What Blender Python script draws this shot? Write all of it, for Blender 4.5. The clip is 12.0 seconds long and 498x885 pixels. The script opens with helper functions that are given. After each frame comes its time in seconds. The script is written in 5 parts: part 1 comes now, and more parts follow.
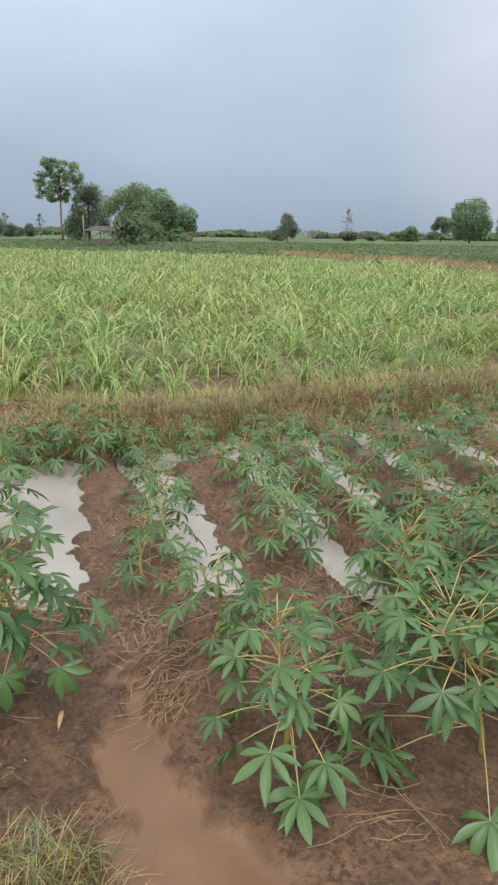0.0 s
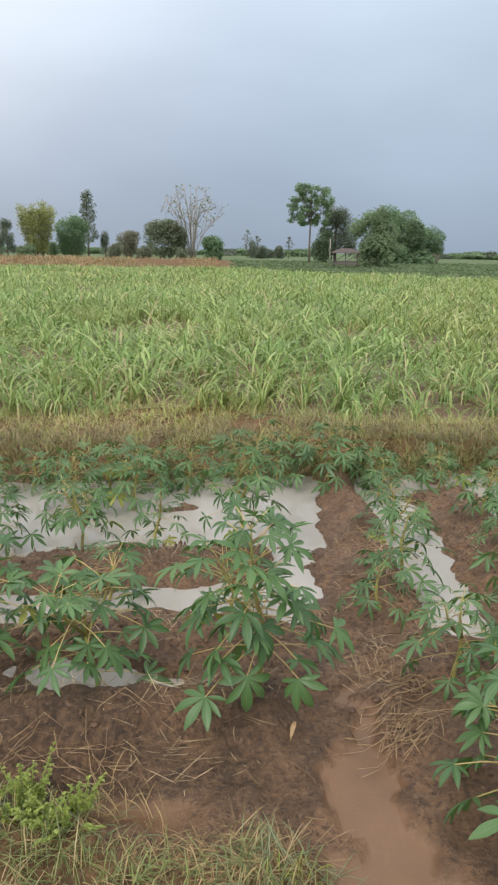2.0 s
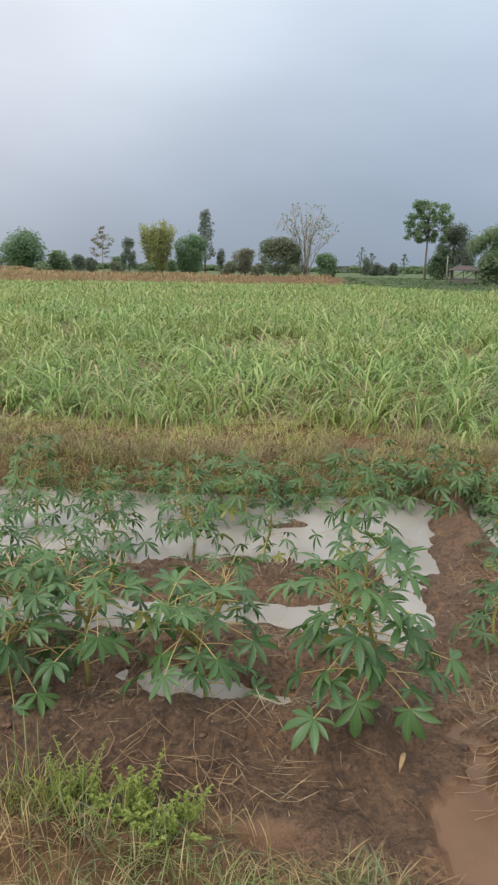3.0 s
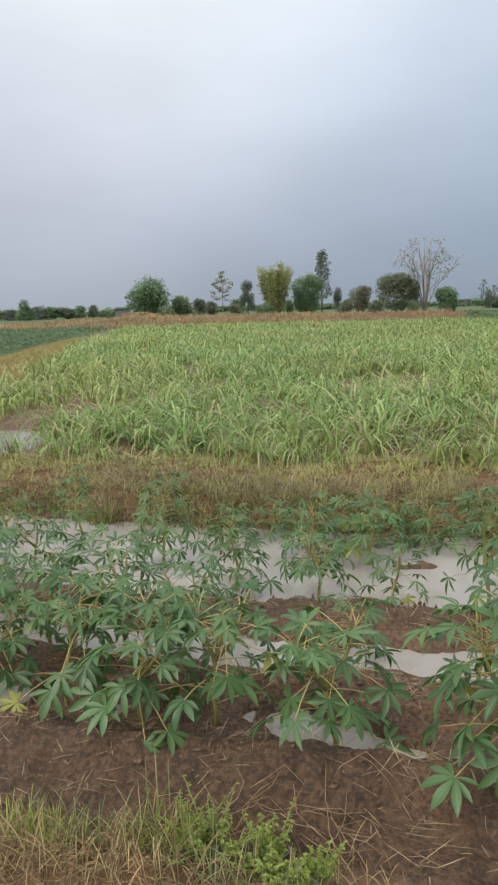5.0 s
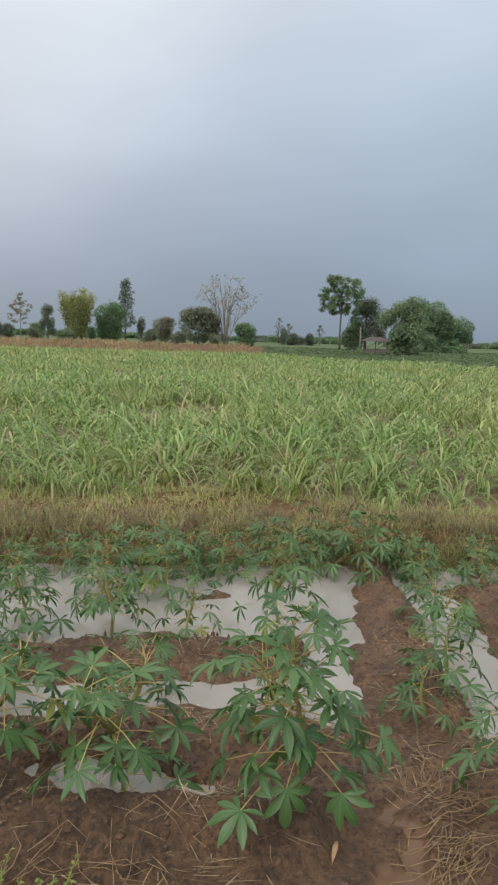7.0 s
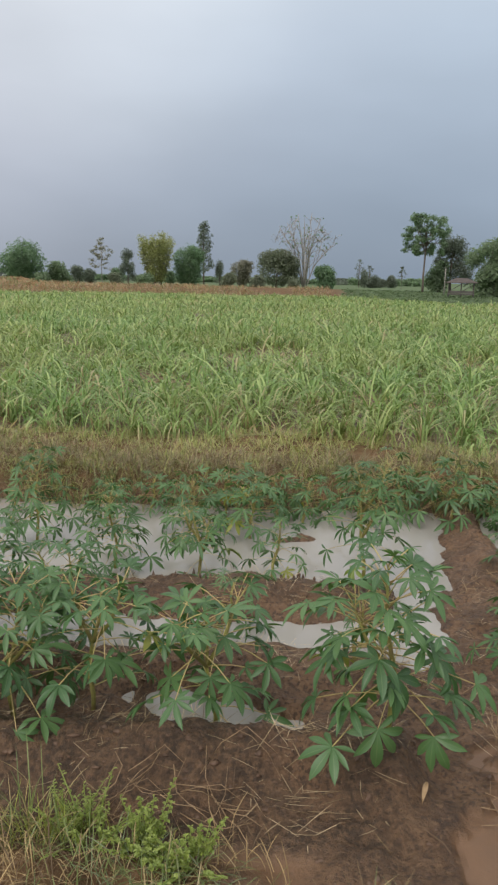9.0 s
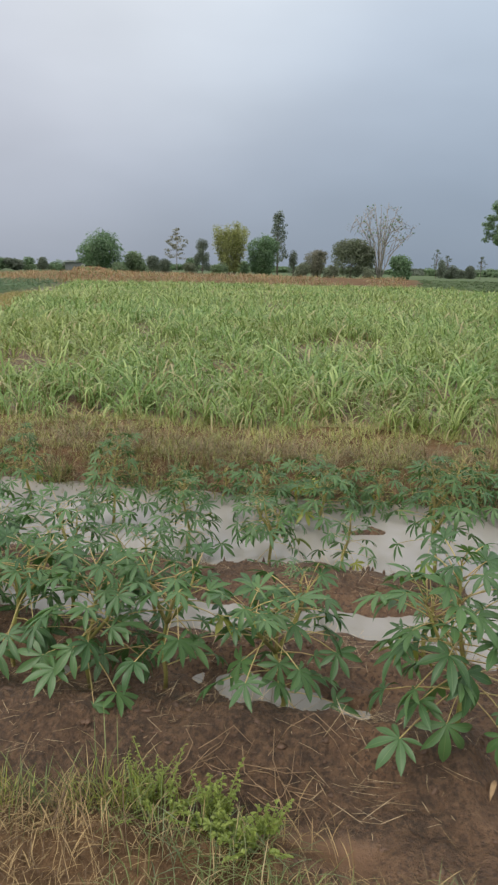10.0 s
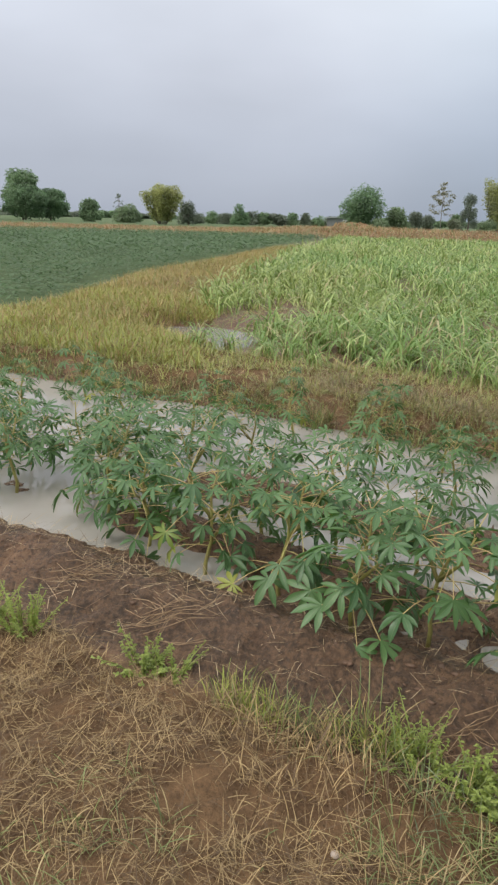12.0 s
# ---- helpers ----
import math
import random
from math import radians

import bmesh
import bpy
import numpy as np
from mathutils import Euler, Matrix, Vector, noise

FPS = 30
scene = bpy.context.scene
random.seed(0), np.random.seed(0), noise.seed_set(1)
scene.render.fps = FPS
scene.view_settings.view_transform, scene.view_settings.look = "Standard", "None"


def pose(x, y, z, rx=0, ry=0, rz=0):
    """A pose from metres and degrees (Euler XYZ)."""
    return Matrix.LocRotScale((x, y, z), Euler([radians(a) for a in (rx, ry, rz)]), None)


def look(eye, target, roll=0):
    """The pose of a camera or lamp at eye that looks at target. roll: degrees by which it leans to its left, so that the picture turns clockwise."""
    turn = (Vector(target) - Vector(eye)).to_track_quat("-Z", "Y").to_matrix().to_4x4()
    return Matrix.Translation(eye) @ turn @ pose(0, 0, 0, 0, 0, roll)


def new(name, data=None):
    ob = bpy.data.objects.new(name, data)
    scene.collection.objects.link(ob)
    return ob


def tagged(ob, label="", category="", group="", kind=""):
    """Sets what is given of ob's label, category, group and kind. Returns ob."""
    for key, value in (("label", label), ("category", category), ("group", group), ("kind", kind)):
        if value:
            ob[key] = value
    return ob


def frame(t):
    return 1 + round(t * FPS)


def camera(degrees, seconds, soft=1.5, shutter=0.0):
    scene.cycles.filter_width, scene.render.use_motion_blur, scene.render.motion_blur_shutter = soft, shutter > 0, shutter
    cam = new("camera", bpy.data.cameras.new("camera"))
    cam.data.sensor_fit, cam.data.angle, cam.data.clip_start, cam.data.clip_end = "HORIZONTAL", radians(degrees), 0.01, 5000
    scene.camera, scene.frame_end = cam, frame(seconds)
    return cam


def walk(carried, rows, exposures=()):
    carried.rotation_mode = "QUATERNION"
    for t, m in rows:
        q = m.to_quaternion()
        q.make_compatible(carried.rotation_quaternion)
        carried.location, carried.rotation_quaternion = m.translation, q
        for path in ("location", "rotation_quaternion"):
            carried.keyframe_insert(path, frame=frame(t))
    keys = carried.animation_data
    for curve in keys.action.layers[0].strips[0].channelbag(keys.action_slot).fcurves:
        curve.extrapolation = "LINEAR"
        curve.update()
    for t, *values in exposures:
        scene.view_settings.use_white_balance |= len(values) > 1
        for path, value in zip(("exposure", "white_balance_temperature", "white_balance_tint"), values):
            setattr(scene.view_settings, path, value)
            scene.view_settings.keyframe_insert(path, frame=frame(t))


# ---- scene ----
cam = camera(39.5, 12.0, soft=2.4)
# x runs along the grass bund, y across it towards the cane, z up
PATH = [
    (0, (0.128, 0.129, 1.652), (0.9575, 1.8547, 1.0746), 0.83),
    (0.5, (0.095, 0.156, 1.647), (0.6908, 1.9731, 1.0623), 1.67),
    (1, (0.063, 0.160, 1.647), (0.5565, 2.0177, 1.0928), 2.21),
    (1.5, (0.064, 0.146, 1.658), (0.4757, 2.0215, 1.0979), 0.87),
    (2, (0.020, 0.150, 1.669), (0.2373, 2.0663, 1.1388), 0.86),
    (2.5, (-0.010, 0.149, 1.673), (0.0032, 2.0802, 1.1528), 0.92),
    (2.7, (-0.017, 0.154, 1.674), (-0.0609, 2.0874, 1.1652), 0.63),
    (4.3, (-0.042, 0.143, 1.674), (-0.2324, 2.0834, 1.2268), 2.24),
    (4.5, (-0.059, 0.123, 1.687), (-0.3147, 2.0523, 1.2251), 1.14),
    (5, (-0.071, 0.179, 1.667), (-0.4941, 2.0955, 1.2848), -1.43),
    (5.5, (-0.137, 0.196, 1.683), (-0.6366, 2.1046, 1.3538), 0.17),
    (6, (-0.130, 0.257, 1.645), (-0.4883, 2.1809, 1.2321), 0.19),
    (6.5, (-0.050, 0.201, 1.680), (-0.0597, 2.1821, 1.4062), 0.08),
    (6.7, (-0.028, 0.207, 1.678), (0.1034, 2.1837, 1.4026), 1.84),
    (8.3, (-0.043, 0.256, 1.660), (0.0815, 2.2021, 1.2171), 1.21),
    (8.5, (-0.037, 0.240, 1.668), (0.0516, 2.1901, 1.2329), 0.92),
    (9, (-0.088, 0.249, 1.655), (-0.1689, 2.1946, 1.1965), 1.13),
    (9.5, (-0.088, 0.232, 1.652), (-0.2690, 2.1653, 1.1733), 0.91),
    (10, (-0.106, 0.210, 1.663), (-0.3837, 2.1297, 1.1747), 1.24),
    (10.5, (-0.155, 0.238, 1.635), (-0.6126, 2.1143, 1.1156), 1.33),
    (11, (-0.220, 0.250, 1.598), (-0.8520, 2.0528, 1.0075), 2.18),
    (11.5, (-0.212, 0.249, 1.591), (-0.8148, 2.0545, 0.9758), 1.54),
    (12, (-0.294, 0.223, 1.578), (-1.2008, 1.8958, 0.9624), 1.69),
]
EXPOSURE = [(0, 0.26), (1.0, 0.26), (1.5, 0.25), (2.0, 0.18), (2.5, 0.1), (4.5, -0.06), (5.0, -0.02), (5.5, -0.25), (6.0, -0.3), (6.5, -0.22), (8.5, -0.2), (9.5, -0.2), (10.5, -0.08), (12.0, 0.06)]
walk(cam, [(t, look(eye, target, roll)) for t, eye, target, roll in PATH], EXPOSURE)

# ---- sky and light ----
world = bpy.data.worlds.new("overcast")
scene.world = world
world.use_nodes = True
wn, wl = world.node_tree.nodes, world.node_tree.links
wn.clear()
SUN_EL, SUN_AZ = radians(46), radians(-150)   # azimuth from +y towards +x


def wnode(kind, **props):
    n = wn.new(kind)
    for key, value in props.items():
        if key == "op":
            n.operation = value
        elif key == "blend":
            n.blend_type = value
    return n


coord = wnode("ShaderNodeTexCoord")
sep = wnode("ShaderNodeSeparateXYZ")
wl.new(coord.outputs["Generated"], sep.inputs[0])
ramp = wnode("ShaderNodeValToRGB")
wl.new(sep.outputs["Z"], ramp.inputs[0])
stops = [(0.0, (0.375, 0.415, 0.500)), (0.07, (0.445, 0.480, 0.565)), (0.17, (0.575, 0.608, 0.690)), (0.30, (0.74, 0.78, 0.865)),
         (0.50, (0.98, 1.01, 1.06)), (1.0, (1.28, 1.28, 1.28))]
els = ramp.color_ramp.elements
for i, (p, c) in enumerate(stops):
    e = els[i] if i < 2 else els.new(p)
    e.position, e.color = p, (*c, 1)
# the storm: a broad darker, bluer side of the cloud deck
storm = wnode("ShaderNodeVectorMath", op="DOT_PRODUCT")
wl.new(coord.outputs["Generated"], storm.inputs[0])
storm.inputs[1].default_value = (math.sin(radians(27)), math.cos(radians(27)), -0.12)
smap = wnode("ShaderNodeMapRange")
smap.interpolation_type = "SMOOTHSTEP"
smap.inputs["From Min"].default_value, smap.inputs["From Max"].default_value = 0.55, 1.0
wl.new(storm.outputs["Value"], smap.inputs["Value"])
smix = wnode("ShaderNodeMix", blend="MULTIPLY")
smix.data_type = "RGBA"
wl.new(smap.outputs[0], smix.inputs[0])
wl.new(ramp.outputs[0], smix.inputs[6])
smix.inputs[7].default_value = (0.69, 0.785, 0.85, 1)
# soft cloud structure, stretched sideways
cmap = wnode("ShaderNodeMapping")
cmap.inputs["Scale"].default_value = (1.0, 1.0, 2.6)
wl.new(coord.outputs["Generated"], cmap.inputs[0])
cnoise = wnode("ShaderNodeTexNoise")
cnoise.inputs["Scale"].default_value, cnoise.inputs["Detail"].default_value, cnoise.inputs["Roughness"].default_value = 2.2, 4.0, 0.45
wl.new(cmap.outputs[0], cnoise.inputs["Vector"])
cr = wnode("ShaderNodeMapRange")
cr.inputs["From Min"].default_value, cr.inputs["From Max"].default_value = 0.3, 0.7
cr.inputs["To Min"].default_value, cr.inputs["To Max"].default_value = 0.90, 1.10
wl.new(cnoise.outputs["Fac"], cr.inputs["Value"])
cmul = wnode("ShaderNodeVectorMath", op="SCALE")
wl.new(smix.outputs[2], cmul.inputs[0])
wl.new(cr.outputs[0], cmul.inputs["Scale"])
# thinner cloud: one brighter opening high in the deck, one faint pinkish one low over the storm's edge
last = cmul.outputs[0]
for az, el, lo, hi, tint in ((-14, 23, 0.955, 1.0, (0.075, 0.08, 0.07)), (49, 10, 0.965, 1.0, (0.13, 0.085, 0.075))):
    dot = wnode("ShaderNodeVectorMath", op="DOT_PRODUCT")
    wl.new(coord.outputs["Generated"], dot.inputs[0])
    dot.inputs[1].default_value = (math.sin(radians(az)) * math.cos(radians(el)), math.cos(radians(az)) * math.cos(radians(el)), math.sin(radians(el)))
    rng_node = wnode("ShaderNodeMapRange")
    rng_node.interpolation_type = "SMOOTHSTEP"
    rng_node.inputs["From Min"].default_value, rng_node.inputs["From Max"].default_value = lo, hi
    wl.new(dot.outputs["Value"], rng_node.inputs["Value"])
    torn = wnode("ShaderNodeMath", op="MULTIPLY")
    wl.new(rng_node.outputs[0], torn.inputs[0])
    wl.new(cr.outputs[0], torn.inputs[1])
    glow = wnode("ShaderNodeMix", blend="ADD")
    glow.data_type = "RGBA"
    wl.new(torn.outputs[0], glow.inputs[0])
    wl.new(last, glow.inputs[6])
    glow.inputs[7].default_value = (*tint, 1)
    last = glow.outputs[2]
bg = wnode("ShaderNodeBackground")
bg.inputs["Strength"].default_value = 1.0
wl.new(last, bg.inputs["Color"])
sky = wnode("ShaderNodeTexSky")
sky.sky_type, sky.sun_disc, sky.sun_elevation, sky.sun_rotation = "NISHITA", False, SUN_EL, SUN_AZ
bg2 = wnode("ShaderNodeBackground")
bg2.inputs["Strength"].default_value = 0.006
wl.new(sky.outputs[0], bg2.inputs["Color"])
addw = wnode("ShaderNodeAddShader")
wl.new(bg.outputs[0], addw.inputs[0])
wl.new(bg2.outputs[0], addw.inputs[1])
wout = wnode("ShaderNodeOutputWorld")
wl.new(addw.outputs[0], wout.inputs["Surface"])

sun = new("sun", bpy.data.lights.new("sun", "SUN"))
sun.data.energy, sun.data.angle, sun.data.color = 1.85, radians(40), (1.0, 0.94, 0.84)
sun_dir = Vector((math.sin(SUN_AZ) * math.cos(SUN_EL), math.cos(SUN_AZ) * math.cos(SUN_EL), math.sin(SUN_EL)))
sun.matrix_world = look(sun_dir * 50, (0, 0, 0))


# ---- materials ----
class Mat:
    """A small builder for node materials."""

    def __init__(self, name):
        self.m = bpy.data.materials.new(name)
        self.m.use_nodes = True
        self.n, self.l = self.m.node_tree.nodes, self.m.node_tree.links
        self.bsdf = self.n["Principled BSDF"]
        self.out = self.n["Material Output"]

    def node(self, kind, **vals):
        n = self.n.new(kind)
        for key, value in vals.items():
            n.inputs[key.replace("_", " ")].default_value = value
        return n

    def pos(self):
        return self.n.new("ShaderNodeNewGeometry").outputs["Position"]

    def noise(self, scale, detail=4.0, rough=0.55, vec=None):
        t = self.node("ShaderNodeTexNoise", Scale=scale, Detail=detail, Roughness=rough)
        self.l.new(vec or self.pos(), t.inputs["Vector"])
        return t.outputs["Fac"]

    def span(self, value, a, b, lo=0.0, hi=1.0):
        t = self.node("ShaderNodeMapRange")
        for i, v in enumerate((a, b, lo, hi)):
            t.inputs[1 + i].default_value = v
        self.l.new(value, t.inputs[0])
        return t.outputs[0]

    def mix(self, fac, a, b, blend="MIX"):
        t = self.n.new("ShaderNodeMix")
        t.data_type, t.blend_type = "RGBA", blend
        for sock, v in ((t.inputs[0], fac), (t.inputs[6], a), (t.inputs[7], b)):
            if isinstance(v, (int, float)):
                sock.default_value = v
            elif isinstance(v, tuple):
                sock.default_value = (*v, 1)
            else:
                self.l.new(v, sock)
        return t.outputs[2]

    def math(self, op, a, b=0.0):
        t = self.n.new("ShaderNodeMath")
        t.operation = op
        for sock, v in ((t.inputs[0], a), (t.inputs[1], b)):
            if isinstance(v, (int, float)):
                sock.default_value = v
            else:
                self.l.new(v, sock)
        return t.outputs[0]

    def attr(self, name):
        t = self.n.new("ShaderNodeAttribute")
        t.attribute_name = name
        return t

    def island(self):
        return self.n.new("ShaderNodeNewGeometry").outputs["Random Per Island"]

    def each(self):
        return self.n.new("ShaderNodeObjectInfo").outputs["Random"]

    def bump(self, height, strength, dist):
        t = self.node("ShaderNodeBump", Strength=strength, Distance=dist)
        self.l.new(height, t.inputs["Height"])
        self.l.new(t.outputs[0], self.bsdf.inputs["Normal"])

    def set(self, **vals):
        for key, v in vals.items():
            sock = self.bsdf.inputs[key.replace("_", " ")]
            if isinstance(v, (int, float)):
                sock.default_value = v
            elif isinstance(v, tuple):
                sock.default_value = (*v, 1)
            else:
                self.l.new(v, sock)
        return self

    def see_through(self, colour, share):
        """Mixes in light that comes through a thin leaf."""
        tr = self.n.new("ShaderNodeBsdfTranslucent")
        if isinstance(colour, tuple):
            tr.inputs[0].default_value = (*colour, 1)
        else:
            self.l.new(colour, tr.inputs[0])
        mx = self.n.new("ShaderNodeMixShader")
        mx.inputs[0].default_value = share
        self.l.new(self.bsdf.outputs[0], mx.inputs[1])
        self.l.new(tr.outputs[0], mx.inputs[2])
        self.l.new(mx.outputs[0], self.out.inputs["Surface"])


def leaf_material(name, dark, light, dry=None, dry_share=0.12, per="island", rough=0.42, through_share=0.3, patch=0.35, lit=1.0):
    k = Mat(name)
    rnd = k.island() if per == "island" else k.each()
    col = k.mix(rnd, dark, light)
    if dry:
        other = k.math("FRACT", k.math("MULTIPLY", rnd, 37.7))
        col = k.mix(k.span(other, 1 - dry_share, 1 - dry_share + 0.02), col, dry)
    spots = k.span(k.noise(patch, 3), 0.3, 0.7, 0.78, 1.2)
    mul = k.n.new("ShaderNodeVectorMath")
    mul.operation = "SCALE"
    k.l.new(col, mul.inputs[0])
    k.l.new(spots, mul.inputs["Scale"])
    k.set(Base_Color=mul.outputs[0], Roughness=rough)
    k.bsdf.inputs["Specular IOR Level"].default_value = 0.6
    k.see_through(k.mix(1.0, mul.outputs[0], (lit, lit, lit), "MULTIPLY"), through_share)
    return k.m


def cane_material():
    """Cane leaves: yellower on poor stretches of the field, deeper green on good ones."""
    k = Mat("cane_leaf")
    rnd = k.island()
    pale = k.span(rnd, 0.5, 1.0)
    good = k.mix(pale, (0.198, 0.325, 0.090), (0.53, 0.64, 0.255))
    poor = k.mix(pale, (0.27, 0.335, 0.088), (0.58, 0.62, 0.26))
    col = k.mix(k.span(k.noise(0.22, 3), 0.43, 0.68), good, poor)
    other = k.math("FRACT", k.math("MULTIPLY", rnd, 37.7))
    col = k.mix(k.span(other, 0.95, 0.96), col, (0.52, 0.45, 0.25))
    k.set(Base_Color=col, Roughness=0.4)
    k.bsdf.inputs["Specular IOR Level"].default_value = 0.42
    k.see_through(col, 0.36)
    return k.m


def ground_material():
    k = Mat("wet_red_earth")
    zone = k.n.new("ShaderNodeSeparateColor")
    k.l.new(k.attr("zone").outputs["Color"], zone.inputs[0])
    grassy, slick, crop = zone.outputs
    big, mid, fine = k.noise(0.9, 4), k.noise(7, 5), k.noise(60, 5, 0.65)
    mud = k.mix(k.span(mid, 0.40, 0.58), (0.102, 0.057, 0.031), (0.200, 0.113, 0.060))
    mud = k.mix(k.span(big, 0.4, 0.65, 0, 0.45), mud, (0.235, 0.135, 0.074))
    mud = k.mix(k.span(fine, 0.5, 0.7, 0, 0.35), mud, (0.085, 0.047, 0.030))
    mud = k.mix(k.span(k.noise(24, 4, 0.6), 0.45, 0.58, 0, 0.55), mud, (0.115, 0.063, 0.036))
    mud = k.mix(k.span(k.noise(48, 3, 0.6), 0.53, 0.60, 0, 0.75), mud, (0.052, 0.030, 0.019))
    mud = k.mix(k.span(k.noise(37, 3, 0.6), 0.57, 0.66, 0, 0.6), mud, (0.27, 0.162, 0.092))
    silt = k.mix(k.span(k.noise(4, 3), 0.35, 0.65), (0.150, 0.081, 0.041), (0.188, 0.101, 0.052))
    col = k.mix(slick, mud, silt)
    sodden = k.attr("zone").outputs["Alpha"]
    col = k.mix(k.math("MULTIPLY", sodden, k.span(k.noise(11, 4), 0.35, 0.6, 0.5, 0.95)), col, k.mix(k.span(k.noise(40, 4, 0.65), 0.44, 0.58), (0.046, 0.028, 0.017), (0.135, 0.079, 0.043)))
    turf = k.mix(k.span(mid, 0.38, 0.62), (0.122, 0.074, 0.039), (0.205, 0.126, 0.066))
    turf = k.mix(k.span(k.noise(40, 4), 0.5, 0.7), turf, (0.105, 0.066, 0.037))
    col = k.mix(grassy, col, turf)
    field = k.mix(k.span(k.noise(0.12, 5), 0.3, 0.7), (0.095, 0.14, 0.070), (0.13, 0.175, 0.090))
    col = k.mix(crop, col, field)
    k.set(Base_Color=col)
    dry = k.math("MAXIMUM", grassy, crop)
    rough = k.mix(dry, k.mix(slick, k.span(fine, 0.3, 0.7, 0.42, 0.75), (0.40, 0.40, 0.40)), (0.9, 0.9, 0.9))
    k.set(Roughness=rough, Specular_IOR_Level=k.span(dry, 0.0, 1.0, 0.5, 0.06))
    height = k.math("ADD", k.math("MULTIPLY", fine, 0.6), k.math("MULTIPLY", k.noise(26, 6, 0.7), 1.1))
    height = k.math("MULTIPLY", height, k.math("SUBTRACT", 1.0, k.math("MULTIPLY", slick, 0.93)))
    k.bump(height, 1.0, 0.020)
    return k.m


def water_material(name, colour, rough=0.03):
    k = Mat(name)
    k.set(Base_Color=k.mix(k.span(k.noise(1.6, 4), 0.3, 0.7), colour, tuple(c * 1.18 for c in colour)), Roughness=rough)
    k.bsdf.inputs["IOR"].default_value = 1.33
    k.bump(k.noise(9, 3), 0.05, 0.01)
    return k.m


def plain(name, a, b, scale=8.0, rough=0.7, bump=0.2, metal=0.0):
    k = Mat(name)
    f = k.noise(scale, 5)
    k.set(Base_Color=k.mix(k.span(f, 0.3, 0.7), a, b), Roughness=rough, Metallic=metal)
    k.bump(f, bump, 0.01)
    return k.m


def cassava_leaf_material():
    k = Mat("cassava_leaf")
    mid = k.attr("rib").outputs["Fac"]
    col = k.mix(k.each(), (0.052, 0.122, 0.040), (0.114, 0.212, 0.070))
    col = k.mix(k.span(k.noise(45, 3), 0.35, 0.7, 0, 0.5), col, (0.082, 0.165, 0.062))
    col = k.mix(k.span(mid, 0.9, 0.985, 0, 0.34), col, (0.24, 0.31, 0.15))
    k.set(Base_Color=col, Roughness=k.span(k.noise(30, 2), 0.3, 0.7, 0.36, 0.52))
    k.bsdf.inputs["Specular IOR Level"].default_value = 0.6
    k.bump(k.noise(120, 2), 0.12, 0.004)
    k.see_through(k.mix(1.0, col, (1.3, 1.5, 0.7), "MULTIPLY"), 0.22)
    return k.m


M_GROUND = ground_material()
M_WATER = water_material("silty_water", (0.32, 0.298, 0.270))
M_POND = water_material("pond_water", (0.20, 0.185, 0.165), 0.10)
M_CASSAVA = cassava_leaf_material()
M_YOUNG = leaf_material("young_cassava_leaf", (0.075, 0.165, 0.045), (0.11, 0.215, 0.06), per="each")
M_OLDLEAF = leaf_material("yellowing_cassava_leaf", (0.17, 0.24, 0.045), (0.33, 0.34, 0.06), per="each")
M_PETIOLE = plain("cassava_petiole", (0.44, 0.39, 0.13), (0.52, 0.35, 0.17), 20, 0.5, 0.05)
M_STEM = plain("cassava_stem", (0.34, 0.34, 0.085), (0.27, 0.21, 0.085), 30, 0.6, 0.3)
M_CANE = cane_material()
M_CANE_STALK = plain("cane_stalk", (0.30, 0.27, 0.10), (0.22, 0.13, 0.08), 15, 0.6)
M_BUND = leaf_material("bund_grass", (0.225, 0.25, 0.072), (0.45, 0.47, 0.15), (0.42, 0.31, 0.155), 0.22, patch=1.6)
M_DRY = leaf_material("dry_grass", (0.35, 0.25, 0.095), (0.54, 0.42, 0.175), (0.28, 0.30, 0.08), 0.4, patch=0.6)
M_ORANGE = leaf_material("rusty_grass", (0.36, 0.21, 0.105), (0.50, 0.35, 0.19), (0.28, 0.29, 0.12), 0.35, patch=0.15)
M_GREENGRASS = leaf_material("green_grass", (0.125, 0.172, 0.055), (0.26, 0.305, 0.105), (0.45, 0.35, 0.17), 0.28, patch=3.0)
M_BLUEGRASS = leaf_material("blue_grass", (0.13, 0.175, 0.085), (0.27, 0.33, 0.17), (0.42, 0.33, 0.18), 0.18, patch=3.0)
M_FRESHGRASS = leaf_material("fresh_grass", (0.22, 0.275, 0.045), (0.40, 0.45, 0.09), (0.42, 0.33, 0.12), 0.12, patch=3.0)
M_WEED = leaf_material("weed_leaf", (0.19, 0.26, 0.050), (0.35, 0.42, 0.095), per="island")
M_STRAW = leaf_material("straw", (0.20, 0.132, 0.060), (0.46, 0.33, 0.155), (0.13, 0.082, 0.043), 0.3, through_share=0.05, patch=2.0, rough=0.7)
# haze over the cassava field is put into this lighter leaf colour
M_CROP = leaf_material("hazed_crop_leaf", (0.11, 0.178, 0.088), (0.145, 0.22, 0.108), patch=0.2, through_share=0.45, rough=0.6)
M_BARK = plain("bark", (0.13, 0.10, 0.08), (0.22, 0.18, 0.145), 3, 0.9)
M_PALEBARK = plain("pale_bark", (0.30, 0.27, 0.24), (0.42, 0.39, 0.35), 3, 0.9)
# far-tree leaves: base and transmitted colour raised to stand in for haze
M_MANGO = leaf_material("mango_leaf_hazed", (0.125, 0.20, 0.105), (0.185, 0.275, 0.145), through_share=0.5, lit=1.6)
M_TEAK = leaf_material("teak_leaf_hazed", (0.135, 0.20, 0.105), (0.205, 0.29, 0.155), through_share=0.5, lit=1.6)
M_DARK = leaf_material("dull_leaf_hazed", (0.13, 0.16, 0.115), (0.185, 0.215, 0.155), through_share=0.5, lit=1.6)
